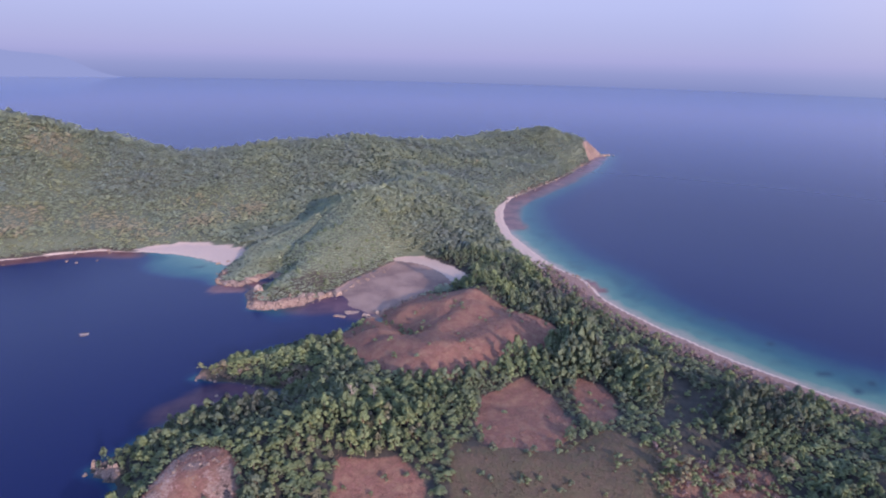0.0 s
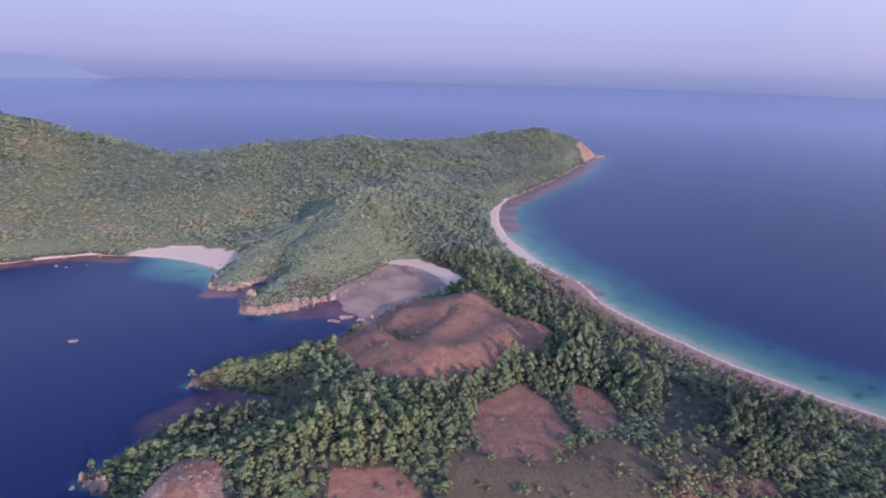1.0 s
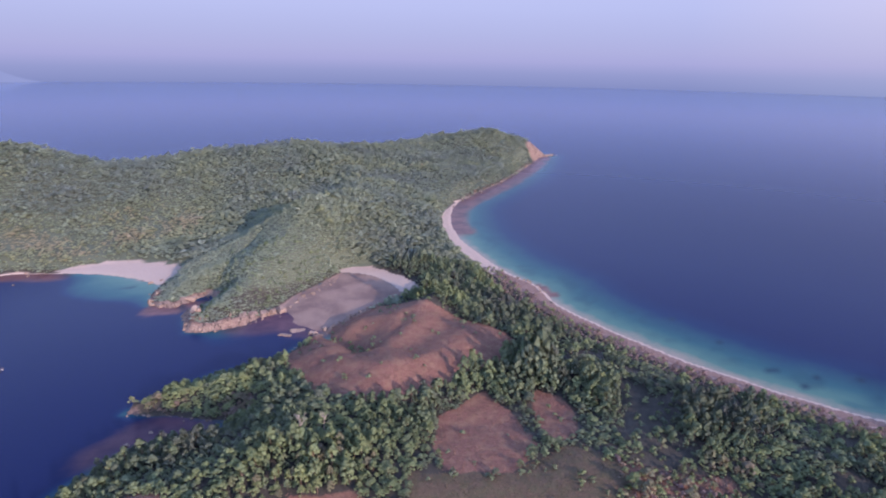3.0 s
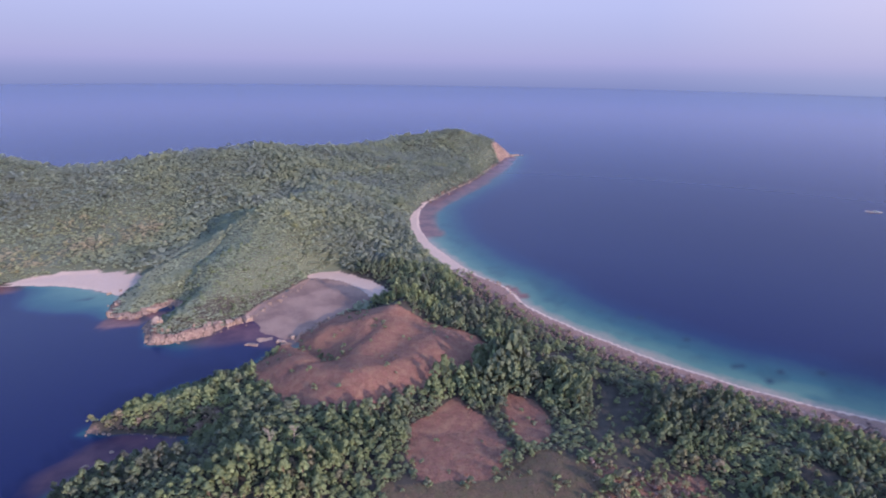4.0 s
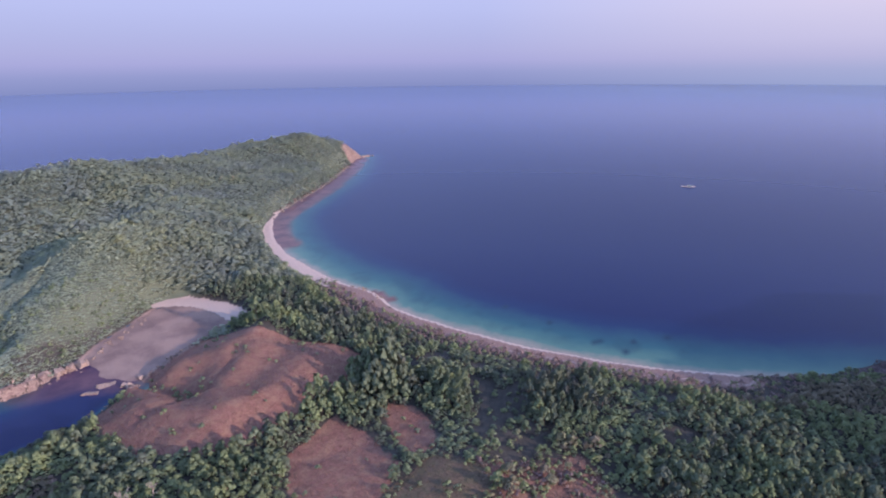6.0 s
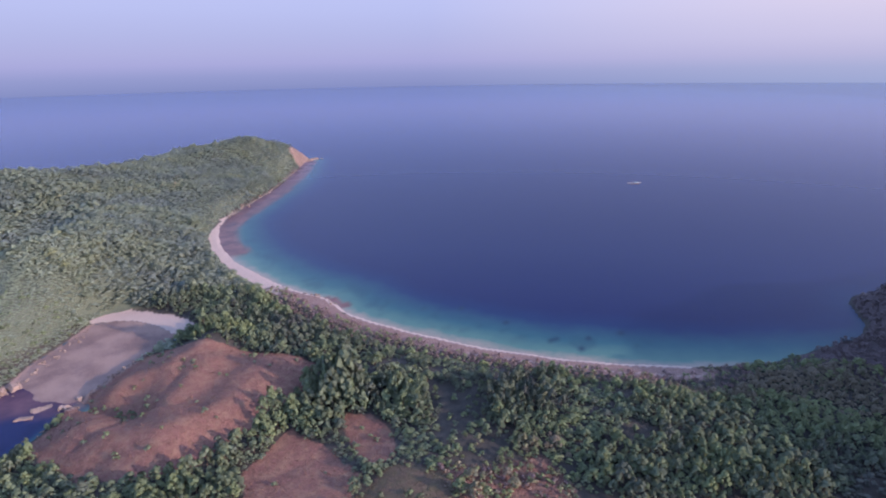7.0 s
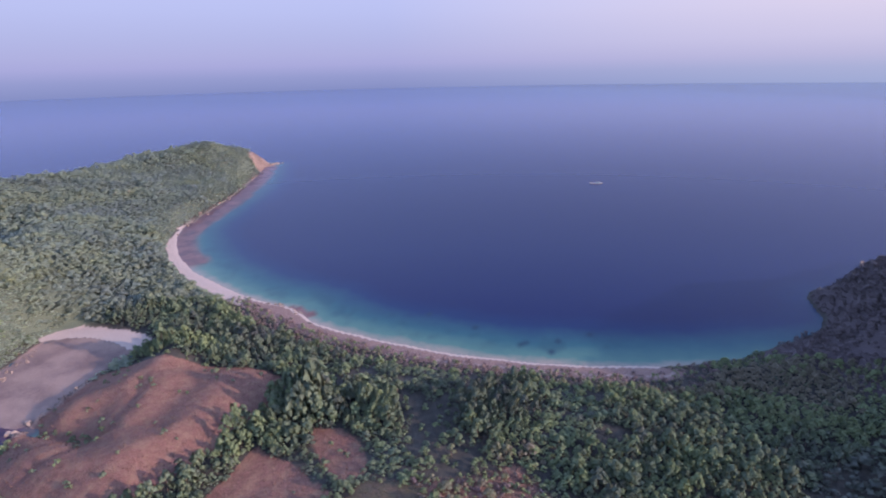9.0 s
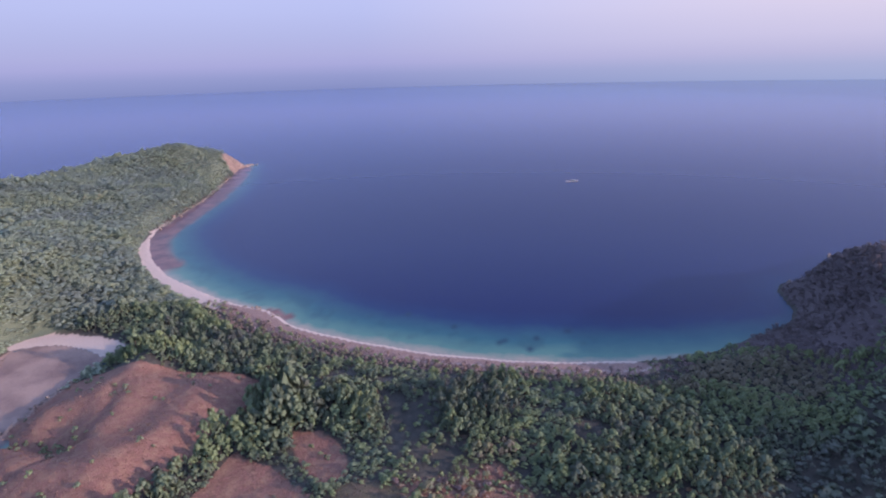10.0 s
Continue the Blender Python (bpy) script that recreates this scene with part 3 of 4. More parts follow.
def quads(name, verts, mat, tint=None):
    corners = 3 if verts.shape[1] == 6 else 4
    me = mesh_from(name, verts[:, :3], np.arange(len(verts)).reshape(-1, corners), mat)
    if verts.shape[1] == 6:
        me.attributes.new("clump", "FLOAT_VECTOR", "POINT").data.foreach_set("vector", np.ascontiguousarray(verts[:, 3:], np.float32).ravel())
    if tint is not None:
        me.attributes.new("tint", "FLOAT", "POINT").data.foreach_set("value", np.broadcast_to(tint, len(verts)).astype(np.float32))
    return me


RNG = np.random.RandomState(11)
NEAR_SHAPES = [crown_cloud(RNG, RNG.randint(10, 14), 124, 3.8, 1.2, 7.0, 0.74, 0.4, 0.65, 0.7) for _ in range(9)]
MIDDLE_SHAPES = [crown_cloud(RNG, RNG.randint(8, 11), 58, 3.8, 1.3, 7.0, 1.05, 0.35, 0.3, 0.75) for _ in range(9)]
LOW_SHAPES = [crown_cloud(RNG, RNG.randint(5, 7), 44, 3.8, 2.2, 7.0, 1.25, 0.3, 0.5) for _ in range(9)]
FAR_SHAPES = [crown_cloud(RNG, RNG.randint(3, 5), 15, 3.2, 2.0, 7.8, 1.55, 0.2, 1.9) for _ in range(9)]
CARPET_SHAPES = [crown_cloud(RNG, RNG.randint(3, 5), 15, 3.8, 2.2, 6.2, 1.4, 0.2, 0.8) for _ in range(9)]
SHRUB_SHAPES = [crown_cloud(RNG, 4, 24, 1.5, 0.3, 1.3, 0.48) for _ in range(6)]
TUFT_SHAPES = [crown_cloud(RNG, 2, 6, 0.5, 0.05, 0.25, 0.22, 0.6) for _ in range(6)]
TRUNK_SHAPES = [limbs(RNG, 5.2, 1.6, 0, 0.2) for _ in range(4)]

# where the leaves turn or are toned for light and shade: x, y, radius, towards brown (+) or dark green (-), share of
# full height
# Some tones paint a sunlit mound, or shade and haze by the bay hill
TURNS_AND_SHADES = [(-70, 250, 9, 0.45, 0.8), (-80, 425, 42, 0.2, 0.55), (-120, 430, 40, 0.24, 0.5), (-95, 370, 30, 0.3, 0.35), (-290, 478, 26, 0.7, 0.4), (-228, 474, 28, 0.35, 0.6),
         (-352, 458, 26, 0.75, 0.4), (-390, 590, 38, 0.55, 0.7), (-215, 540, 55, 0.42, 0.5), (-320, 480, 70, 0.15, 0.8), (40, 430, 40, -0.2, 1.3),
         (110, 170, 30, 0.3, 0.7), (210, 205, 34, 0.34, 0.85), (165, 195, 40, 0.16, 1.0), (-28, 215, 10, 0.25, 0.9), (-35, 205, 60, 0.16, 1), (150, 225, 40, -0.05, 1.1), (80, 272, 15, 0.05, 2.3), (68, 262, 11, 0.05, 2.4), (-52, 272, 15, 0.1, 0.6), (46, 252, 11, 0.1, 1.1), (32, 248, 10, 0.1, 1.1), (55, 232, 9, 0.12, 0.5), (58, 216, 7, 0.12, 0.5), (175, 165, 55, -0.12, 1.0),
         (150, 198, 35, -0.05, 1.0), (89, 240, 13, 0.15, 1.8), (127, 222, 11, 0.0, 1.6), (26, 360, 13, 0.05, 1.6), (130, 162, 24, -0.1, 1.5), (290, 150, 42, 0.5, 0.8), (258, 165, 34, 0.4, 0.8), (225, 190, 30, 0.35, 0.9), (8, 236, 12, 0.05, 1.3), (-20, 236, 12, 0.0, 1.2)]
# gaps in the canopy: x, y, radius
GLADES = [(111, 246, 10), (107, 232, 11), (102, 218, 10), (119, 263, 7), (150, 205, 7), (196, 214, 7), (180, 196, 6), (-86, 224, 5)]


def leaning(x, y):
    tint, tall = np.zeros(x.shape), np.ones(x.shape)
    for cx, cy, r, t, f in TURNS_AND_SHADES:
        w = np.exp(-((x - cx) ** 2 + (y - cy) ** 2) / r**2)
        tint, tall = tint + t * w, tall * (1 + (f - 1) * w)
    strip = (1 - step(near_line(x, y, STRAND) + 5 * grain(x, y, 14, 2), 26, 40))
    return tint + 0.42 * strip, tall * (1 - 0.35 * strip)


def scatter(x0, x1, y0, y1, gap, rng):
    gx, gy = np.meshgrid(np.arange(x0, x1, gap), np.arange(y0, y1, gap * 0.87))
    gx = gx + (np.arange(gy.shape[0]) % 2)[:, None] * gap / 2
    return gx.ravel() + rng.uniform(-0.45, 0.45, gx.size) * gap, gy.ravel() + rng.uniform(-0.45, 0.45, gx.size) * gap


def planted(x, y, rng):
    """Of the given spots, those where trees grow."""
    h, sd, k = shape(x, y)
    bare = np.maximum.reduce([k["dry"] * (k["scrub"] < 0.3), k["olive"], k["sand"], k["rock"], k["reef_flat"], k["shingle"], 0.75 * k["scrub"]])
    front = near_line(x, y, STRAND) / 30
    for p in (LAGOON_BEACH, FAR_BEACH, BAY_BEACH):
        front = np.minimum(front, 1 - signed(x, y, p) / 3 - 0.6)
    for cx, cy, r in GLADES:
        front = np.minimum(front, 0.3 + np.hypot(x - cx, y - cy) / r)
    hollow = (grain(x + 31, y - 12, 27, 2) < -0.13) & (x > 84) & (x < 185) & (y < 330)
    keep = (sd > 0.9) & (h > 0.4) & ~(hollow & (rng.rand(len(x)) < 0.8)) & (rng.rand(len(x)) > bare * 1.02) & (front + 0.25 * grain(x, y, 9, 2) > 1)
    return x[keep], y[keep], h[keep], sd[keep]


def massed(name, shapes, x, y, z, scale, tall, tint, rng, mat=LEAF):
    pick, turn = rng.randint(0, len(shapes), len(x)), rng.uniform(0, 2 * math.pi, len(x))
    verts, tints = [], []
    for k, s in enumerate(shapes):
        j = np.where(pick == k)[0]
        if not len(j):
            continue
        c, w = np.cos(turn[j])[:, None], np.sin(turn[j])[:, None]
        v = np.stack([(s[:, 0] * c - s[:, 1] * w) * scale[j, None] + x[j, None], (s[:, 0] * w + s[:, 1] * c) * scale[j, None] + y[j, None],
                      s[None, :, 2] * tall[j, None] + z[j, None]], -1)
        if s.shape[1] == 6:
            v = np.concatenate([v, np.stack([s[:, 3] * c - s[:, 4] * w, s[:, 3] * w + s[:, 4] * c, s[None, :, 5] + 0 * c], -1)], -1)
        verts.append(v.reshape(-1, v.shape[-1]))
        tints.append(np.repeat(tint[j], len(s)))
    return new(name, quads(name, np.concatenate(verts), mat, np.concatenate(tints)))


def stand(box, gap, size, seed, where):
    """Spots, sizes and tints of a stand of trees."""
    rng = np.random.RandomState(seed)
    x, y, z, sd = planted(*scatter(*box, gap, rng), rng)
    k = where(x, y)
    x, y, z, sd = x[k], y[k], z[k], sd[k]
    tint, tall = leaning(x, y)
    s = size * (0.55 + 0.3 * rng.rand(len(x)) + 0.95 * rng.rand(len(x)) ** 4 + 0.5 * np.clip(grain(x, y, 22, 2) + 0.25, 0, 1)) * (0.78 + 0.22 * step(sd, 3, 20))
    tint = np.clip(0.40 + 1.0 * grain(x, y, 36, 3) + rng.normal(0, 0.11, len(x)) + tint, 0, 1)
    return dict(x=x, y=y, z=z - 0.5, scale=s * (0.6 + 0.4 * tall), tall=s * tall * rng.uniform(0.72, 1.0, len(x)) * np.clip(1 + 1.8 * grain(x, y, 21, 3), 0.45, 1.6), tint=tint), rng


def some(trees, keep):
    return {k: v[keep] for k, v in trees.items()}


on_spur = lambda x, y: (y > 330) & (y < 500) & (x > -168) & (x + (y - 430) * 0.55 < -22 + 45 * grain(x, y, 26, 3)) & (x - 0.9 * (y - 430) > -175)
is_near = lambda x, y: (y > 115) & (y < 440) & (x > -135) & (x < 300) & ~on_spur(x, y)
near, rng = stand((-135, 300, 115, 440), 3.05, 0.52, 3, is_near)
near["tall"] = near["tall"] * 1.2
near["tint"] = near["tint"].clip(0, 0.9)
order = np.argsort(np.hypot(near["x"] - 20, near["y"] - 60) + 1000 * (near["y"] < 148) + 1000 * (np.abs(near["x"] - 25) > 125))
single, rest = some(near, order[:300]), some(near, order[300:])
under = np.hypot(rest["x"], rest["y"] - 15) < 160
tagged(massed("inland_forest", LOW_SHAPES, **some(rest, under), rng=rng), "green dry-season forest on the rise behind the grass", "forest", kind="stuff")
rest = some(rest, ~under)
close = rest["y"] - 0.2 * np.abs(rest["x"]) < 225
tagged(massed("near_forest", NEAR_SHAPES, **some(rest, close), rng=rng), "dense green dry-season forest of broadleaf trees", "forest", kind="stuff")
tagged(massed("shore_forest", MIDDLE_SHAPES, **some(rest, ~close), rng=rng), "dense green forest between the two beaches", "forest", kind="stuff")
tagged(massed("forest_trunks", TRUNK_SHAPES, **some(rest, rest["tall"] > np.median(rest["tall"])), rng=rng, mat=BARK), "grey-brown trunks under the forest canopy", "tree trunks", kind="stuff")
far, rng = stand((-540, 640, 20, 1100), 3.8, 0.70, 4, lambda x, y: ~is_near(x, y) & ~on_spur(x, y) & (y > 40 + 0.1 * np.abs(x)))
behind = near_line(far["x"], far["y"] - 45, [c[:2] for c in CRESTS[0]]) < near_line(far["x"], far["y"] + 45, [c[:2] for c in CRESTS[0]])
far = some(far, ~(behind & (far["y"] > 650) & (far["x"] < 40) & (rng.rand(len(behind)) < 0.75)))
far["tint"] = (0.42 + 0.8 * (far["tint"] - 0.42)).clip(0.05, 1)
over = (far["x"] > 150) & (far["y"] < 330)
far["tint"] = np.where(over, 0.5 * far["tint"], far["tint"])
over_bay = over & (far["x"] > 285) & (far["y"] > 25 + 0.34 * far["x"])
far["tall"] = far["tall"] * 0.65
tagged(massed("bay_hill_forest", CARPET_SHAPES, **some(far, over_bay), rng=rng, mat=VEILED_LEAF), "forest on the hill beside the bay, toned dull purple for shade and haze", "forest", kind="stuff")
tagged(massed("east_hill_forest", FAR_SHAPES, **some(far, over & ~over_bay), rng=rng), "dark green forest on the inland side of the hill", "forest", kind="stuff")
far = some(far, ~over)
inner = (far["x"] > -70) & (far["y"] < 455 + 140 * rng.rand(len(far["y"])))
far["scale"] = far["scale"] * np.where(inner, 1.15, 1.25)
far["tall"] = far["tall"] * np.where(inner, 1.2, 1.05)
tagged(massed("isthmus_forest", LOW_SHAPES, **some(far, inner), rng=rng, mat=HAZED_NECK_LEAF), "green forest on the neck behind the lagoon beach", "forest", kind="stuff")
far = some(far, ~inner)
tagged(massed("hill_forest", FAR_SHAPES, **far, rng=rng, mat=HAZY_HILL_LEAF), "dry forest covering the far hills, paled grey-green for haze", "forest", kind="stuff")

cove, rng = stand((-124, -62, 240, 290), 2.7, 0.52, 8, lambda x, y: y > 241 - 0.1 * (x + 95))
cove["scale"], cove["tall"] = cove["scale"] * 1.3, cove["tall"] * 1.1
cove["tint"] = np.clip(cove["tint"] + 0.12, 0, 0.95)
tagged(massed("cove_scrub", MIDDLE_SHAPES, **cove, rng=rng), "low sunlit green scrub over the small point", "scrub", kind="stuff")
scrub, rng = stand((-168, 5, 335, 510), 1.75, 0.36, 6, lambda x, y: on_spur(x, y) | on_spur(x - 18, y))
scrub["tall"], scrub["scale"] = scrub["tall"] * 0.9, scrub["scale"] * 1.9
scrub["tint"] = np.clip(0.44 + 0.5 * (scrub["tint"] - 0.5), 0, 0.6)
tagged(massed("spur_scrub", CARPET_SHAPES, **scrub, rng=rng, mat=HAZY_HILL_LEAF), "low light green scrub over the rocky spur", "scrub", kind="stuff")

# the trees that stand nearest, one by one
for kind in range(12):
    tint = (kind + 0.5) / 12
    crown = quads("crown", crown_cloud(RNG, RNG.randint(15, 22), 200, 3.8, 1.2, 7.0, 0.62, 0.4, 0.3, 0.68), LEAF, tint)
    trunk = quads("trunk", limbs(RNG, 6.0, 2.4, 5, 0.24), BARK)
    for j in np.where((single["tint"] * 12).astype(int).clip(0, 11) == kind)[0]:
        tree = new("tree")
        s, up = single["scale"][j], single["tall"][j]
        tree.matrix_world = Matrix.LocRotScale((single["x"][j], single["y"][j], single["z"][j]), Euler((0, 0, rng.uniform(0, 6.28))), (s, s, up))
        tone = "dark green" if tint < 0.3 else "green" if tint < 0.65 else "yellowish green" if tint < 0.85 else "brown dry-leaved"
        tagged(tree, tone + " broadleaf tree with a rounded crown in dry forest", "tree", "forest trees")
        for name, me in (("trunk", trunk), ("crown", crown)):
            new(name, me).parent = tree

# low growth
rng = np.random.RandomState(21)
x, y = scatter(-130, 300, 130, 440, 3.4, rng)
h, sd, k = shape(x, y)
edge = (k["scrub"] > 0.3) * 0.8 + (near_line(x, y, STRAND) < 32) * (0.25 + 0.65 * (near_line(x, y, STRAND) > 16)) + k["dry"] * 0.035 + k["olive"] * 0.16 + (1 - k["dry"]) * (1 - k["olive"]) * (1 - k["sand"]) * (0.25 + 0.4 * (sd < 14))
gully = 1 - step(np.minimum(near_line(x, y, KNOLL_GULLY), near_line(x, y, KNOLL_RILLS[0]) + 2.5), 1.5, 4.5)
keep = (sd > 0.9) & (h > 0.4) & (near_line(x, y, STRAND) > 11) & (rng.rand(len(x)) < np.maximum(edge, 0.8 * gully)) & (k["rock"] < 0.4)
x, y, h = x[keep], y[keep], h[keep]
tint = np.clip(0.45 + 0.4 * k["scrub"][keep] + 0.5 * (near_line(x, y, STRAND) < 34) + rng.normal(0, 0.15, len(x)), 0, 1)
s = rng.uniform(0.6, 1.3, len(x))
tagged(massed("shrubs", SHRUB_SHAPES, x, y, h - 0.1, s, s * rng.uniform(0.8, 1.2, len(x)), tint, rng), "low green and brown shrubs between grass and forest", "shrubs", kind="stuff")
x, y = scatter(-105, 125, 138, 335, 1.25, rng)
h, sd, k = shape(x, y)
grassy = np.maximum(k["dry"], k["olive"])
keep = (grassy > 0.3) & (rng.rand(len(x)) < 0.8) & (k["rock"] < 0.7)
x, y, h = x[keep], y[keep], h[keep]
tint = np.clip(0.6 - 0.42 * k["olive"][keep] + 0.3 * grain(x, y, 14, 3) + rng.normal(0, 0.07, len(x)), 0, 1)
s = rng.uniform(0.5, 1.1, len(x))
tagged(massed("dry_grass", TUFT_SHAPES, x, y, h, s, s * rng.uniform(0.7, 1.3, len(x)), tint, rng, STRAW), "tufts of reddish-brown dry grass on the slopes", "grass", kind="stuff")


# ---- rocks ----
def rock_mesh(name, rng, sx, sy, sz, rough=0.32, cuts=2, mat=STONE, upright=False):
    """A broken stone block, cut flat by random planes and roughened; an upright one has steep, grooved faces."""
    bm = bmesh.new()
    bmesh.ops.create_cube(bm, size=1.7)
    bmesh.ops.subdivide_edges(bm, edges=bm.edges[:], cuts=cuts + 1, use_grid_fill=True)
    planes = [(Vector(unit(rng.normal(size=3))), rng.uniform(0.6, 0.95)) for _ in range(7)]
    if upright:
        planes = [(Vector((math.cos(a), math.sin(a), rng.uniform(0.0, 0.35))).normalized(), rng.uniform(0.62, 0.85)) for a in rng.uniform(0, 6.3, 6)]
        planes.append((Vector((rng.uniform(-0.35, 0.35), -0.3, 1)).normalized(), 0.7))
    cleft, lean = rng.uniform(-0.4, 0.4), rng.uniform(-0.25, 0.25)
    for v in bm.verts:
        for n, d in planes:
            over = v.co.dot(n) - d
            if over > 0:
                v.co -= n * over
        v.co += v.co.normalized() * noise.noise(v.co * 1.7 + Vector((rng.rand() * 0.1, sx, sy))) * rough * 0.6
        if upright:
            v.co.y *= 1 + 0.3 * noise.noise(Vector((v.co.x * 3.5, sx * 5, v.co.z * 0.7)))
        split = math.exp(-(((v.co.x - cleft - lean * v.co.z) / 0.12) ** 2))
        v.co.y *= 1 - 0.28 * split
        v.co.z *= 1 - 0.22 * split * (v.co.z > 0)
        taper = 1 - 0.14 * (v.co.z + 0.8)
        v.co = Vector((v.co.x * sx * taper, v.co.y * sy * taper, v.co.z * sz))
    me = bpy.data.meshes.new(name)
    bm.to_mesh(me)
    bm.free()
    me.materials.append(mat)
    return me


def ground_at(x, y):
    h, _, _ = shape(np.array([float(x)]), np.array([float(y)]))
    return float(h[0])


rng = np.random.RandomState(31)
BOULDERS = [
    ("pale upright boulder standing off the rocky point", -119, 356, 4.6, 4.0, 5.8, 3.8), ("pale fractured block at the water's edge", -120, 346, 2.6, 2.0, 2.2, 0.9),
    ("brown fractured block at the water's edge", -115, 344, 2.8, 2.2, 1.9, 0.7), ("dark wet rock at the foot of the point", -121, 341, 2.4, 1.8, 1.2, 0.3),
    ("dark wet rock at the foot of the point", -111, 341, 2.8, 1.6, 1.2, 0.3), ("low brown ledge at the outer point", -150, 379, 6.0, 3.2, 2.0, 0.3),
    ("pale layered ledge above the cleft", -134, 386, 6.5, 2.2, 1.9, 1.3), ("low brown ledge at the outer point", -157, 386, 3.5, 3.0, 1.8, 0.3),
    ("jagged grey rock at the wooded tip", -129, 186, 2.2, 1.8, 3.0, 0.8), ("jagged grey rock at the wooded tip", -126, 183, 2.0, 1.6, 2.4, 0.6),
    ("tan slab leaning on the shore rock", -121, 183, 2.4, 1.6, 3.4, 1.2), ("tan slab leaning on the shore rock", -118, 182, 2.0, 1.8, 2.8, 0.9),
    ("small grey rock in the water by the tip", -131, 182, 1.1, 0.9, 0.8, 0.1), ("dark low rock off the headland", 284, 1036, 7.0, 3.2, 2.6, 0.3),
    ("dark low rock off the headland", 274, 1029, 6.0, 4.0, 3.4, 0.4), ("dark low rock off the headland", 295, 1038, 3.0, 2.0, 1.6, 0.2),
    ("grey rock standing in the shallow bay", -283, 416, 1.7, 1.3, 1.2, 0.1), ("grey rock standing in the shallow bay", -274, 414, 1.4, 1.1, 0.9, 0.1),
    ("small rock breaking the bay surface", -262, 420, 1.1, 0.8, 0.7, 0.1), ("small rock breaking the bay surface", -322, 405, 1.2, 0.9, 0.7, 0.1),
    ("dark rocks on the big beach", -164, 424, 3.0, 1.6, 1.2, 0.8), ("dark rocks on the big beach", -170, 420, 2.2, 1.5, 1.0, 0.6),
    ("pale flat boulder on the lagoon shore", -40, 337, 2.8, 1.8, 1.5, 0.4), ("pale flat boulder on the lagoon shore", -46, 331, 3.2, 2.0, 1.6, 0.4),
    ("grey rock on the reef flat", -24, 355, 1.8, 1.4, 1.2, 0.4), ("grey boulder at the lagoon beach end", 4, 384, 2.0, 1.7, 1.6, 0.8),
    ("brown reef rock under the knoll", -55, 336, 6.0, 3.5, 0.9, 0.0), ("brown reef rock under the knoll", -62, 331, 5.0, 3.0, 0.8, 0.0),
    ("dark rock by the wooded cove", -110, 229, 2.2, 1.5, 1.0, 0.1), ("pale rock in the wooded cove", -103, 238, 1.2, 1.0, 0.9, 0.1),
    ("jagged rock at the foot of the dark hill", 419, 221, 4.0, 2.5, 3.0, 0.4),
    ("jagged rock at the foot of the dark hill", 476, 226, 4.5, 2.4, 2.6, 0.4), ("jagged rock at the foot of the dark hill", 503, 233, 5.5, 1.8, 2.2, 0.3),
]
CLIFF = []
for k in range(9):
    u = k / 8
    CLIFF.append(("pale cracked cliff block with dark clefts" if k < 5 else "reddish-brown cliff block below the slope", -113 + 44 * u + rng.uniform(-0.5, 0.5),
                  346.5 + 18 * u + rng.uniform(-1.3, 1.3), rng.uniform(3.1, 4.3), rng.uniform(2.8, 4.2), rng.uniform(3.4, 5.4) - 1.7 * u, 1.6 - 0.6 * u))
for label, x, y, sx, sy, sz, z in BOULDERS + CLIFF:
    cliff = "cliff" in label or "upright" in label
    ob = new("boulder", rock_mesh("boulder", rng, sx, sy, sz, rough=0.18 if cliff else 0.32, cuts=5 if cliff else 3, mat=PALE_STONE if label.startswith("pale") else STONE, upright=cliff))
    ob.location = (x, y, z if z > 1 else z - 0.2)
    ob.rotation_euler = (rng.uniform(-0.12, 0.12), rng.uniform(-0.12, 0.12), rng.uniform(0.1, 0.65) if cliff else rng.uniform(0, 3.1))
    tagged(ob, label, "rock", "shore boulders")

SMALL = [rock_mesh("shore_rock", rng, 1.0, 0.8, 0.6, cuts=2) for _ in range(6)]
ROCK_RUNS = [([(-40, 428), (-50, 403), (-63, 379), (-75, 358)], 60, 3.0, 0.5, 1.6), ([(-75, 357), (-92, 343), (-110, 336), (-121, 339), (-126, 356)], 36, 1.6, 0.4, 1.5),
             ([(-119, 392), (-140, 375), (-157, 381), (-160, 405)], 34, 2.5, 0.6, 1.8), ([(-62, 305), (-44, 328), (-26, 350), (-8, 372), (14, 393)], 46, 2.5, 0.4, 1.3),
             ([(94, 418), (101, 407), (108, 388)], 24, 2.5, 0.5, 1.4), ([(64, 640), (107, 724), (151, 794), (210, 908), (258, 1014)], 60, 4.0, 0.6, 2.0),
             ([(-250, 440), (-277, 441), (-340, 405)], 24, 3.0, 0.5, 1.4), ([(-72, 243), (-96, 249), (-121, 253)], 20, 1.5, 0.4, 1.2),
             ([(-92, 170), (-80, 172), (-74, 160), (-84, 150)], 30, 6.0, 0.3, 1.0)]
for line, count, side, lo, hi in ROCK_RUNS:
    p = np.array(line, float)
    run = np.r_[0, np.cumsum(np.hypot(*np.diff(p, axis=0).T))]
    for k in range(count):
        at = rng.uniform(0, run[-1])
        x, y = np.interp(at, run, p[:, 0]) + rng.normal(0, side * 0.6), np.interp(at, run, p[:, 1]) + rng.normal(0, side * 0.6)
        size = lo + (hi - lo) * rng.rand() ** 2
        ob = new("shore_rock", SMALL[rng.randint(6)])
        ob.matrix_world = Matrix.LocRotScale((x, y, max(ground_at(x, y), -0.1) + 0.1 * size), Euler(rng.uniform(-0.3, 0.3, 3) + (0, 0, rng.uniform(0, 6))), (size, size * rng.uniform(0.8, 1.3), size))
        tagged(ob, "broken brown and pale rock on the shore", "rock", "shore rocks")


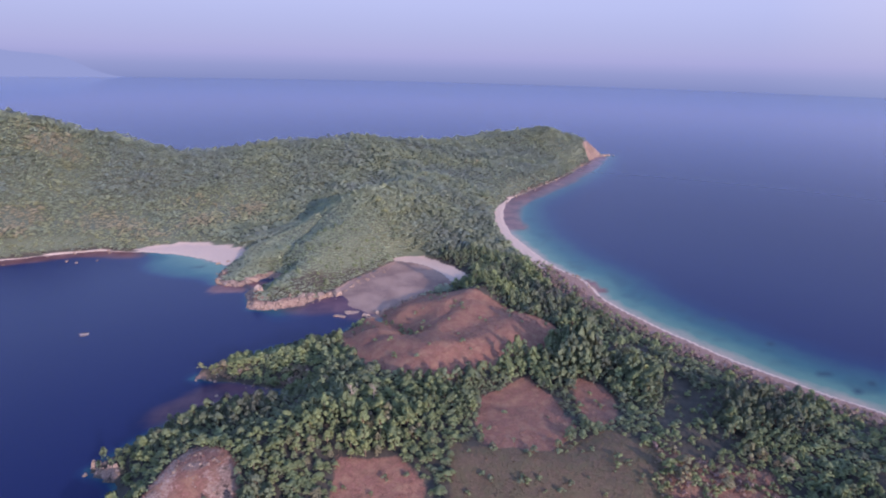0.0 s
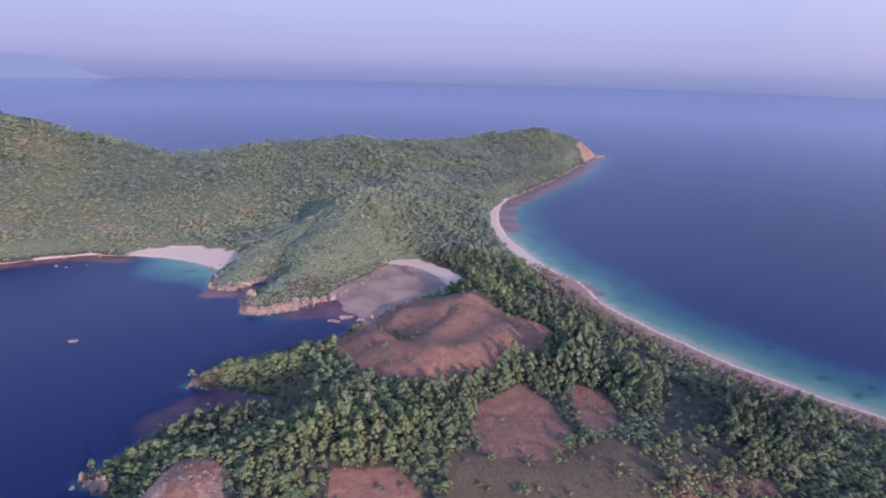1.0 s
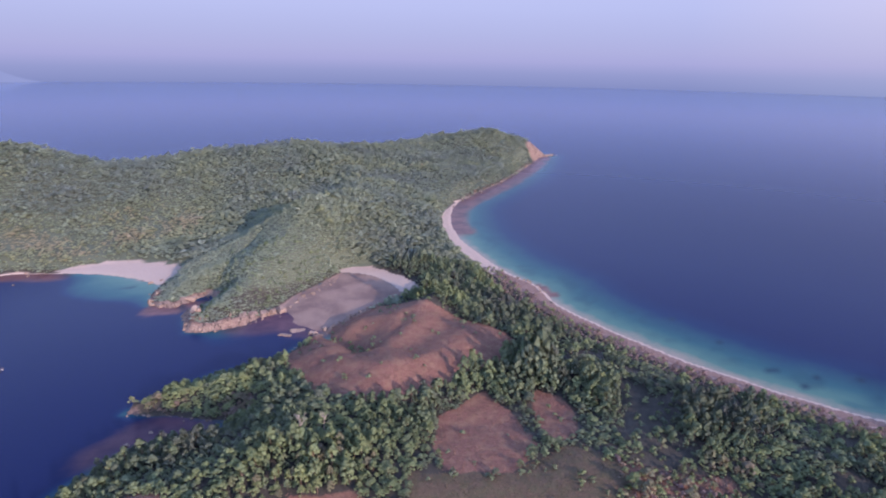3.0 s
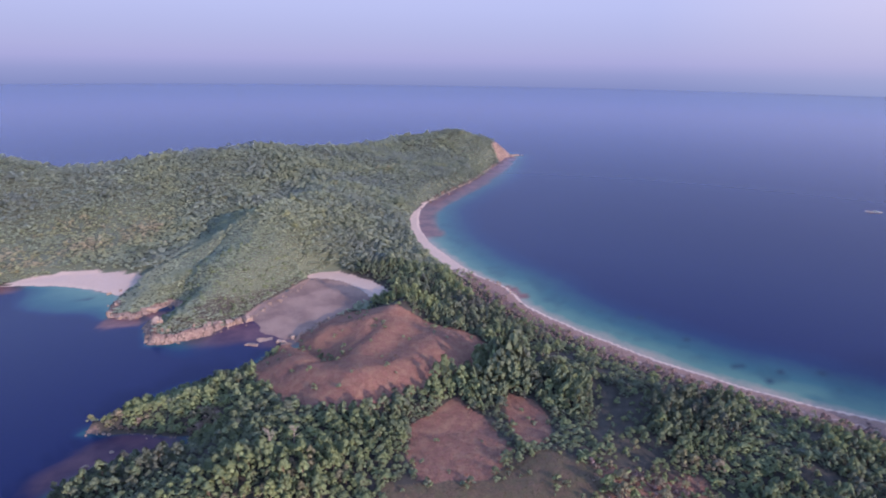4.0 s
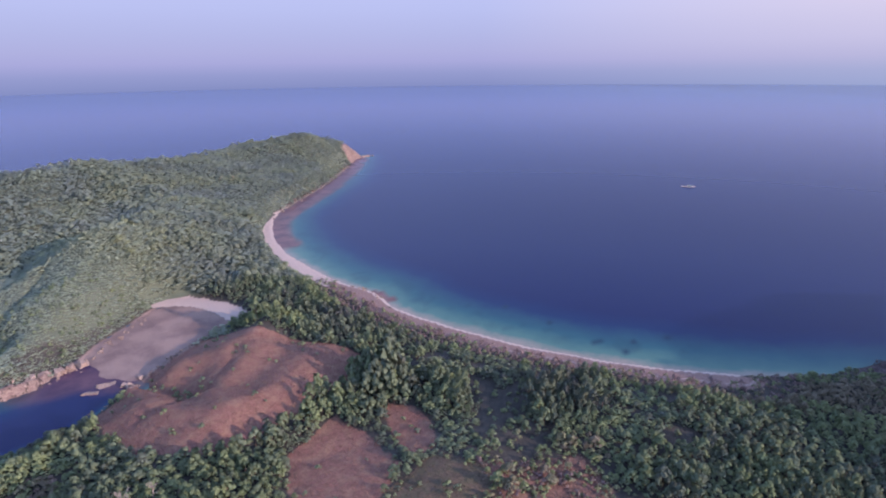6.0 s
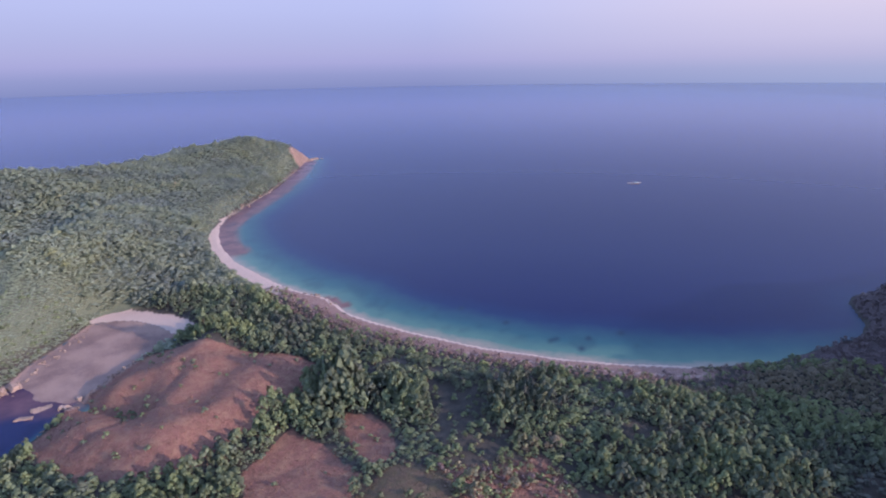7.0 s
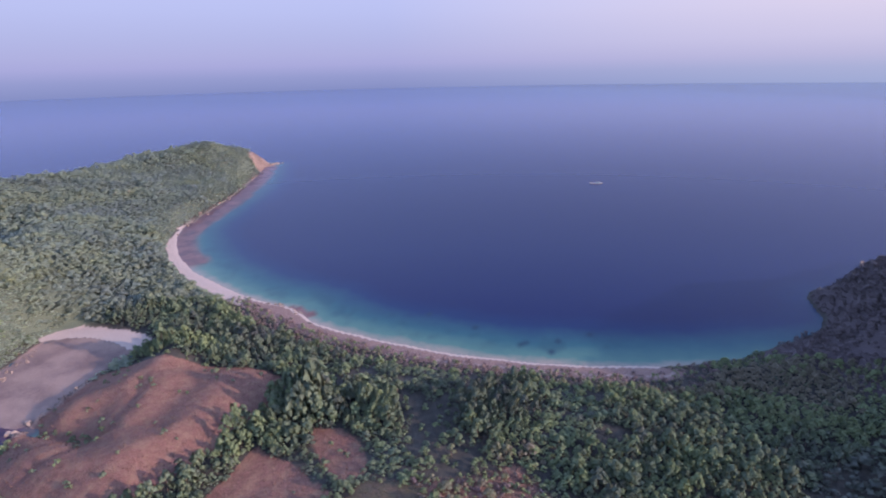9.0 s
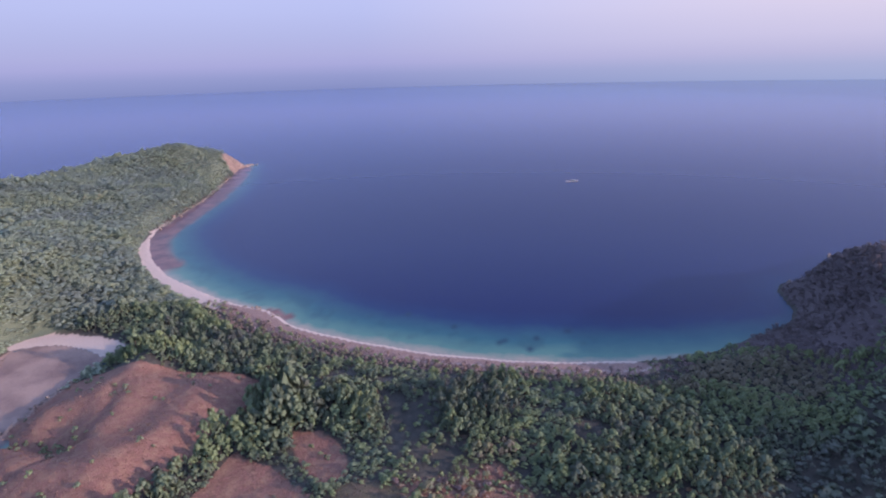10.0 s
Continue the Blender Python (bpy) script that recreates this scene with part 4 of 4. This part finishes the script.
# ---- bare trees ----
def part(name, verts, mat, parent, label=""):
    ob = new(name, quads(name, verts, mat) if isinstance(verts, np.ndarray) else verts)
    ob.parent = parent
    return tagged(ob, label) if label else ob


def dead_tree(x, y, tall, seed):
    rng = np.random.RandomState(seed)
    tree = tagged(new("dead_tree"), "bleached leafless tree standing above the forest canopy", "tree", "bare trees")
    tree.location = (x, y, ground_at(x, y))
    lean = rng.uniform(-0.6, 0.6, 2)
    top = np.array((lean[0], lean[1], tall))
    part("trunk", np.concatenate([tube((0, 0, -0.5), top * 0.55, 0.32, 0.2, 7), tube(top * 0.55, top, 0.2, 0.06, 6)]), PALE_BARK, tree)
    for k in range(9):
        f, a = rng.uniform(0.4, 0.92), 2.4 * k
        root = top * f
        tip = root + np.array((math.cos(a), math.sin(a), rng.uniform(0.7, 1.3))) * tall * (0.36 - 0.22 * f)
        twig = [tube(root, tip, 0.12, 0.06, 5)]
        for j in range(3):
            b = a + rng.uniform(-0.9, 0.9)
            mid = root + (tip - root) * rng.uniform(0.5, 1.0)
            twig.append(tube(mid, mid + np.array((math.cos(b), math.sin(b), rng.uniform(0.4, 1.4))) * rng.uniform(0.6, 1.3), 0.06, 0.025, 4))
        part("branch", np.concatenate(twig), PALE_BARK, tree)


for x, y, tall, seed in ((-35, 207, 8.5, 5), (-27, 211, 7, 6)):
    dead_tree(x, y, tall, seed)


# ---- boats ----
WHITE_PAINT, TEAL_PAINT = plain_material("white_boat_paint", (0.33, 0.33, 0.34)), plain_material("teal_boat_paint", (0.08, 0.22, 0.26))
DECK, DARK_METAL, BAMBOO = plain_material("weathered_deck", (0.32, 0.24, 0.17), 0.8), plain_material("dark_metal", (0.05, 0.05, 0.055), 0.4), plain_material("bamboo", (0.3, 0.23, 0.15), 0.7)


def hull_mesh(name, length, beam, depth, mat, inner=0.86):
    """An open hull: pointed bow, narrow transom, curved sheer, with an inner skin."""
    bm = bmesh.new()
    rings = []
    n, half = 13, 7
    for skin in (1.0, inner):
        for k in range(n):
            u = k / (n - 1)
            w = beam / 2 * (math.sin(math.pi * min(1, 0.12 + 0.88 * (1 - u) ** 0.75) * 0.5) if u < 0.98 else 0.05) * skin
            sheer = depth * (0.75 + 0.45 * (2 * u - 0.9) ** 2)
            keel = depth * 0.5 * max(0, u - 0.75) * 2 + (0.12 * depth if skin < 1 else 0)
            rings.append([bm.verts.new(((u - 0.5) * length * (1 if skin == 1 else 0.97), w * math.cos(a), keel + (sheer - keel) * (1 - math.sin(a)))) for a in np.linspace(0, math.pi, half)])
    for base in (0, n):
        for k in range(n - 1):
            for j in range(half - 1):
                bm.faces.new((rings[base + k][j], rings[base + k + 1][j], rings[base + k + 1][j + 1], rings[base + k][j + 1]))
        bm.faces.new(rings[base])
    for k in range(n - 1):
        for j in (0, half - 1):
            bm.faces.new((rings[k][j], rings[k + 1][j], rings[n + k + 1][j], rings[n + k][j]))
    bmesh.ops.recalc_face_normals(bm, faces=bm.faces)
    me = bpy.data.meshes.new(name)
    bm.to_mesh(me)
    bm.free()
    me.materials.append(mat)
    return me


def box_mesh(name, x, y, z, sx, sy, sz, mat, bevel=0.04):
    bm = bmesh.new()
    bmesh.ops.create_cube(bm, size=1, matrix=Matrix.Translation((x, y, z)) @ Matrix.Diagonal((sx, sy, sz, 1)))
    bmesh.ops.bevel(bm, geom=bm.edges[:], offset=bevel, segments=2, affect="EDGES")
    me = bpy.data.meshes.new(name)
    bm.to_mesh(me)
    bm.free()
    me.materials.append(mat)
    return me


def skiff(x, y, turn):
    boat = tagged(new("skiff"), "small white open boat moored on the calm bay", "boat", "boats")
    boat.matrix_world = pose(x, y, -0.25, 0, 0, turn)
    part("hull", hull_mesh("hull", 4.4, 1.3, 0.55, WHITE_PAINT), None, boat)
    for k in (-1.4, 0.1, 1.2):
        part("bench", box_mesh("bench", k, 0, 0.5, 0.32, 1.2, 0.06, DECK, 0.015), None, boat, "weathered wooden bench")
    motor = part("outboard_motor", box_mesh("outboard_motor", -2.95, 0, 0.85, 0.4, 0.32, 0.5, DARK_METAL), None, boat, "dark outboard motor")
    part("tiller", tube((-2.7, 0, 0.95), (-2.1, 0.1, 1.0), 0.03, 0.025), DARK_METAL, motor)
    for side in (-1, 1):
        part("outrigger", tube((-1.9, side * 2.0, 0.3), (2.1, side * 2.0, 0.35), 0.08, 0.06, 6), BAMBOO, boat, "pale bamboo outrigger")
    for k in (-1.2, 1.1):
        part("spar", tube((k, -2.0, 0.4), (k, 2.0, 0.4), 0.05, 0.05), BAMBOO, boat, "bamboo cross spar")


def outrigger_boat(x, y, turn):
    boat = tagged(new("outrigger_boat"), "long pale boat with bamboo outriggers on open water", "boat", "boats")
    boat.matrix_world = pose(x, y, -0.5, 0, 0, turn)
    part("hull", hull_mesh("hull", 17, 2.4, 1.7, WHITE_PAINT), None, boat)
    cabin = part("cabin", box_mesh("cabin", -2.5, 0, 1.9, 5.0, 1.8, 1.3, TEAL_PAINT), None, boat, "teal painted cabin")
    part("roof", box_mesh("roof", -2.5, 0, 2.65, 5.8, 2.3, 0.14, WHITE_PAINT), None, cabin, "flat white roof")
    for k in (-4, -2.5, -1):
        for side in (-1, 1):
            part("window", box_mesh("window", k, side * 0.905, 2.1, 0.8, 0.03, 0.5, DARK_METAL, 0.01), None, cabin, "dark cabin window")
    part("deck", box_mesh("deck", 3.0, 0, 1.25, 4.5, 1.6, 0.08, DECK), None, boat, "weathered plank deck")
    part("mast", tube((1.2, 0, 1.2), (1.2, 0, 5.2), 0.09, 0.05, 6), BAMBOO, boat, "slender mast")
    for side in (-1, 1):
        part("outrigger", tube((-5.5, side * 4.2, 0.7), (5.5, side * 4.2, 0.75), 0.12, 0.1, 6), BAMBOO, boat, "bamboo outrigger float")
    for k in (-4.5, -0.5, 3.5):
        part("spar", tube((k, -4.2, 0.9), (k, 4.2, 0.9), 0.08, 0.08), BAMBOO, boat, "bamboo cross spar")


skiff(-199, 297, 12)
outrigger_boat(579, 586, 152)
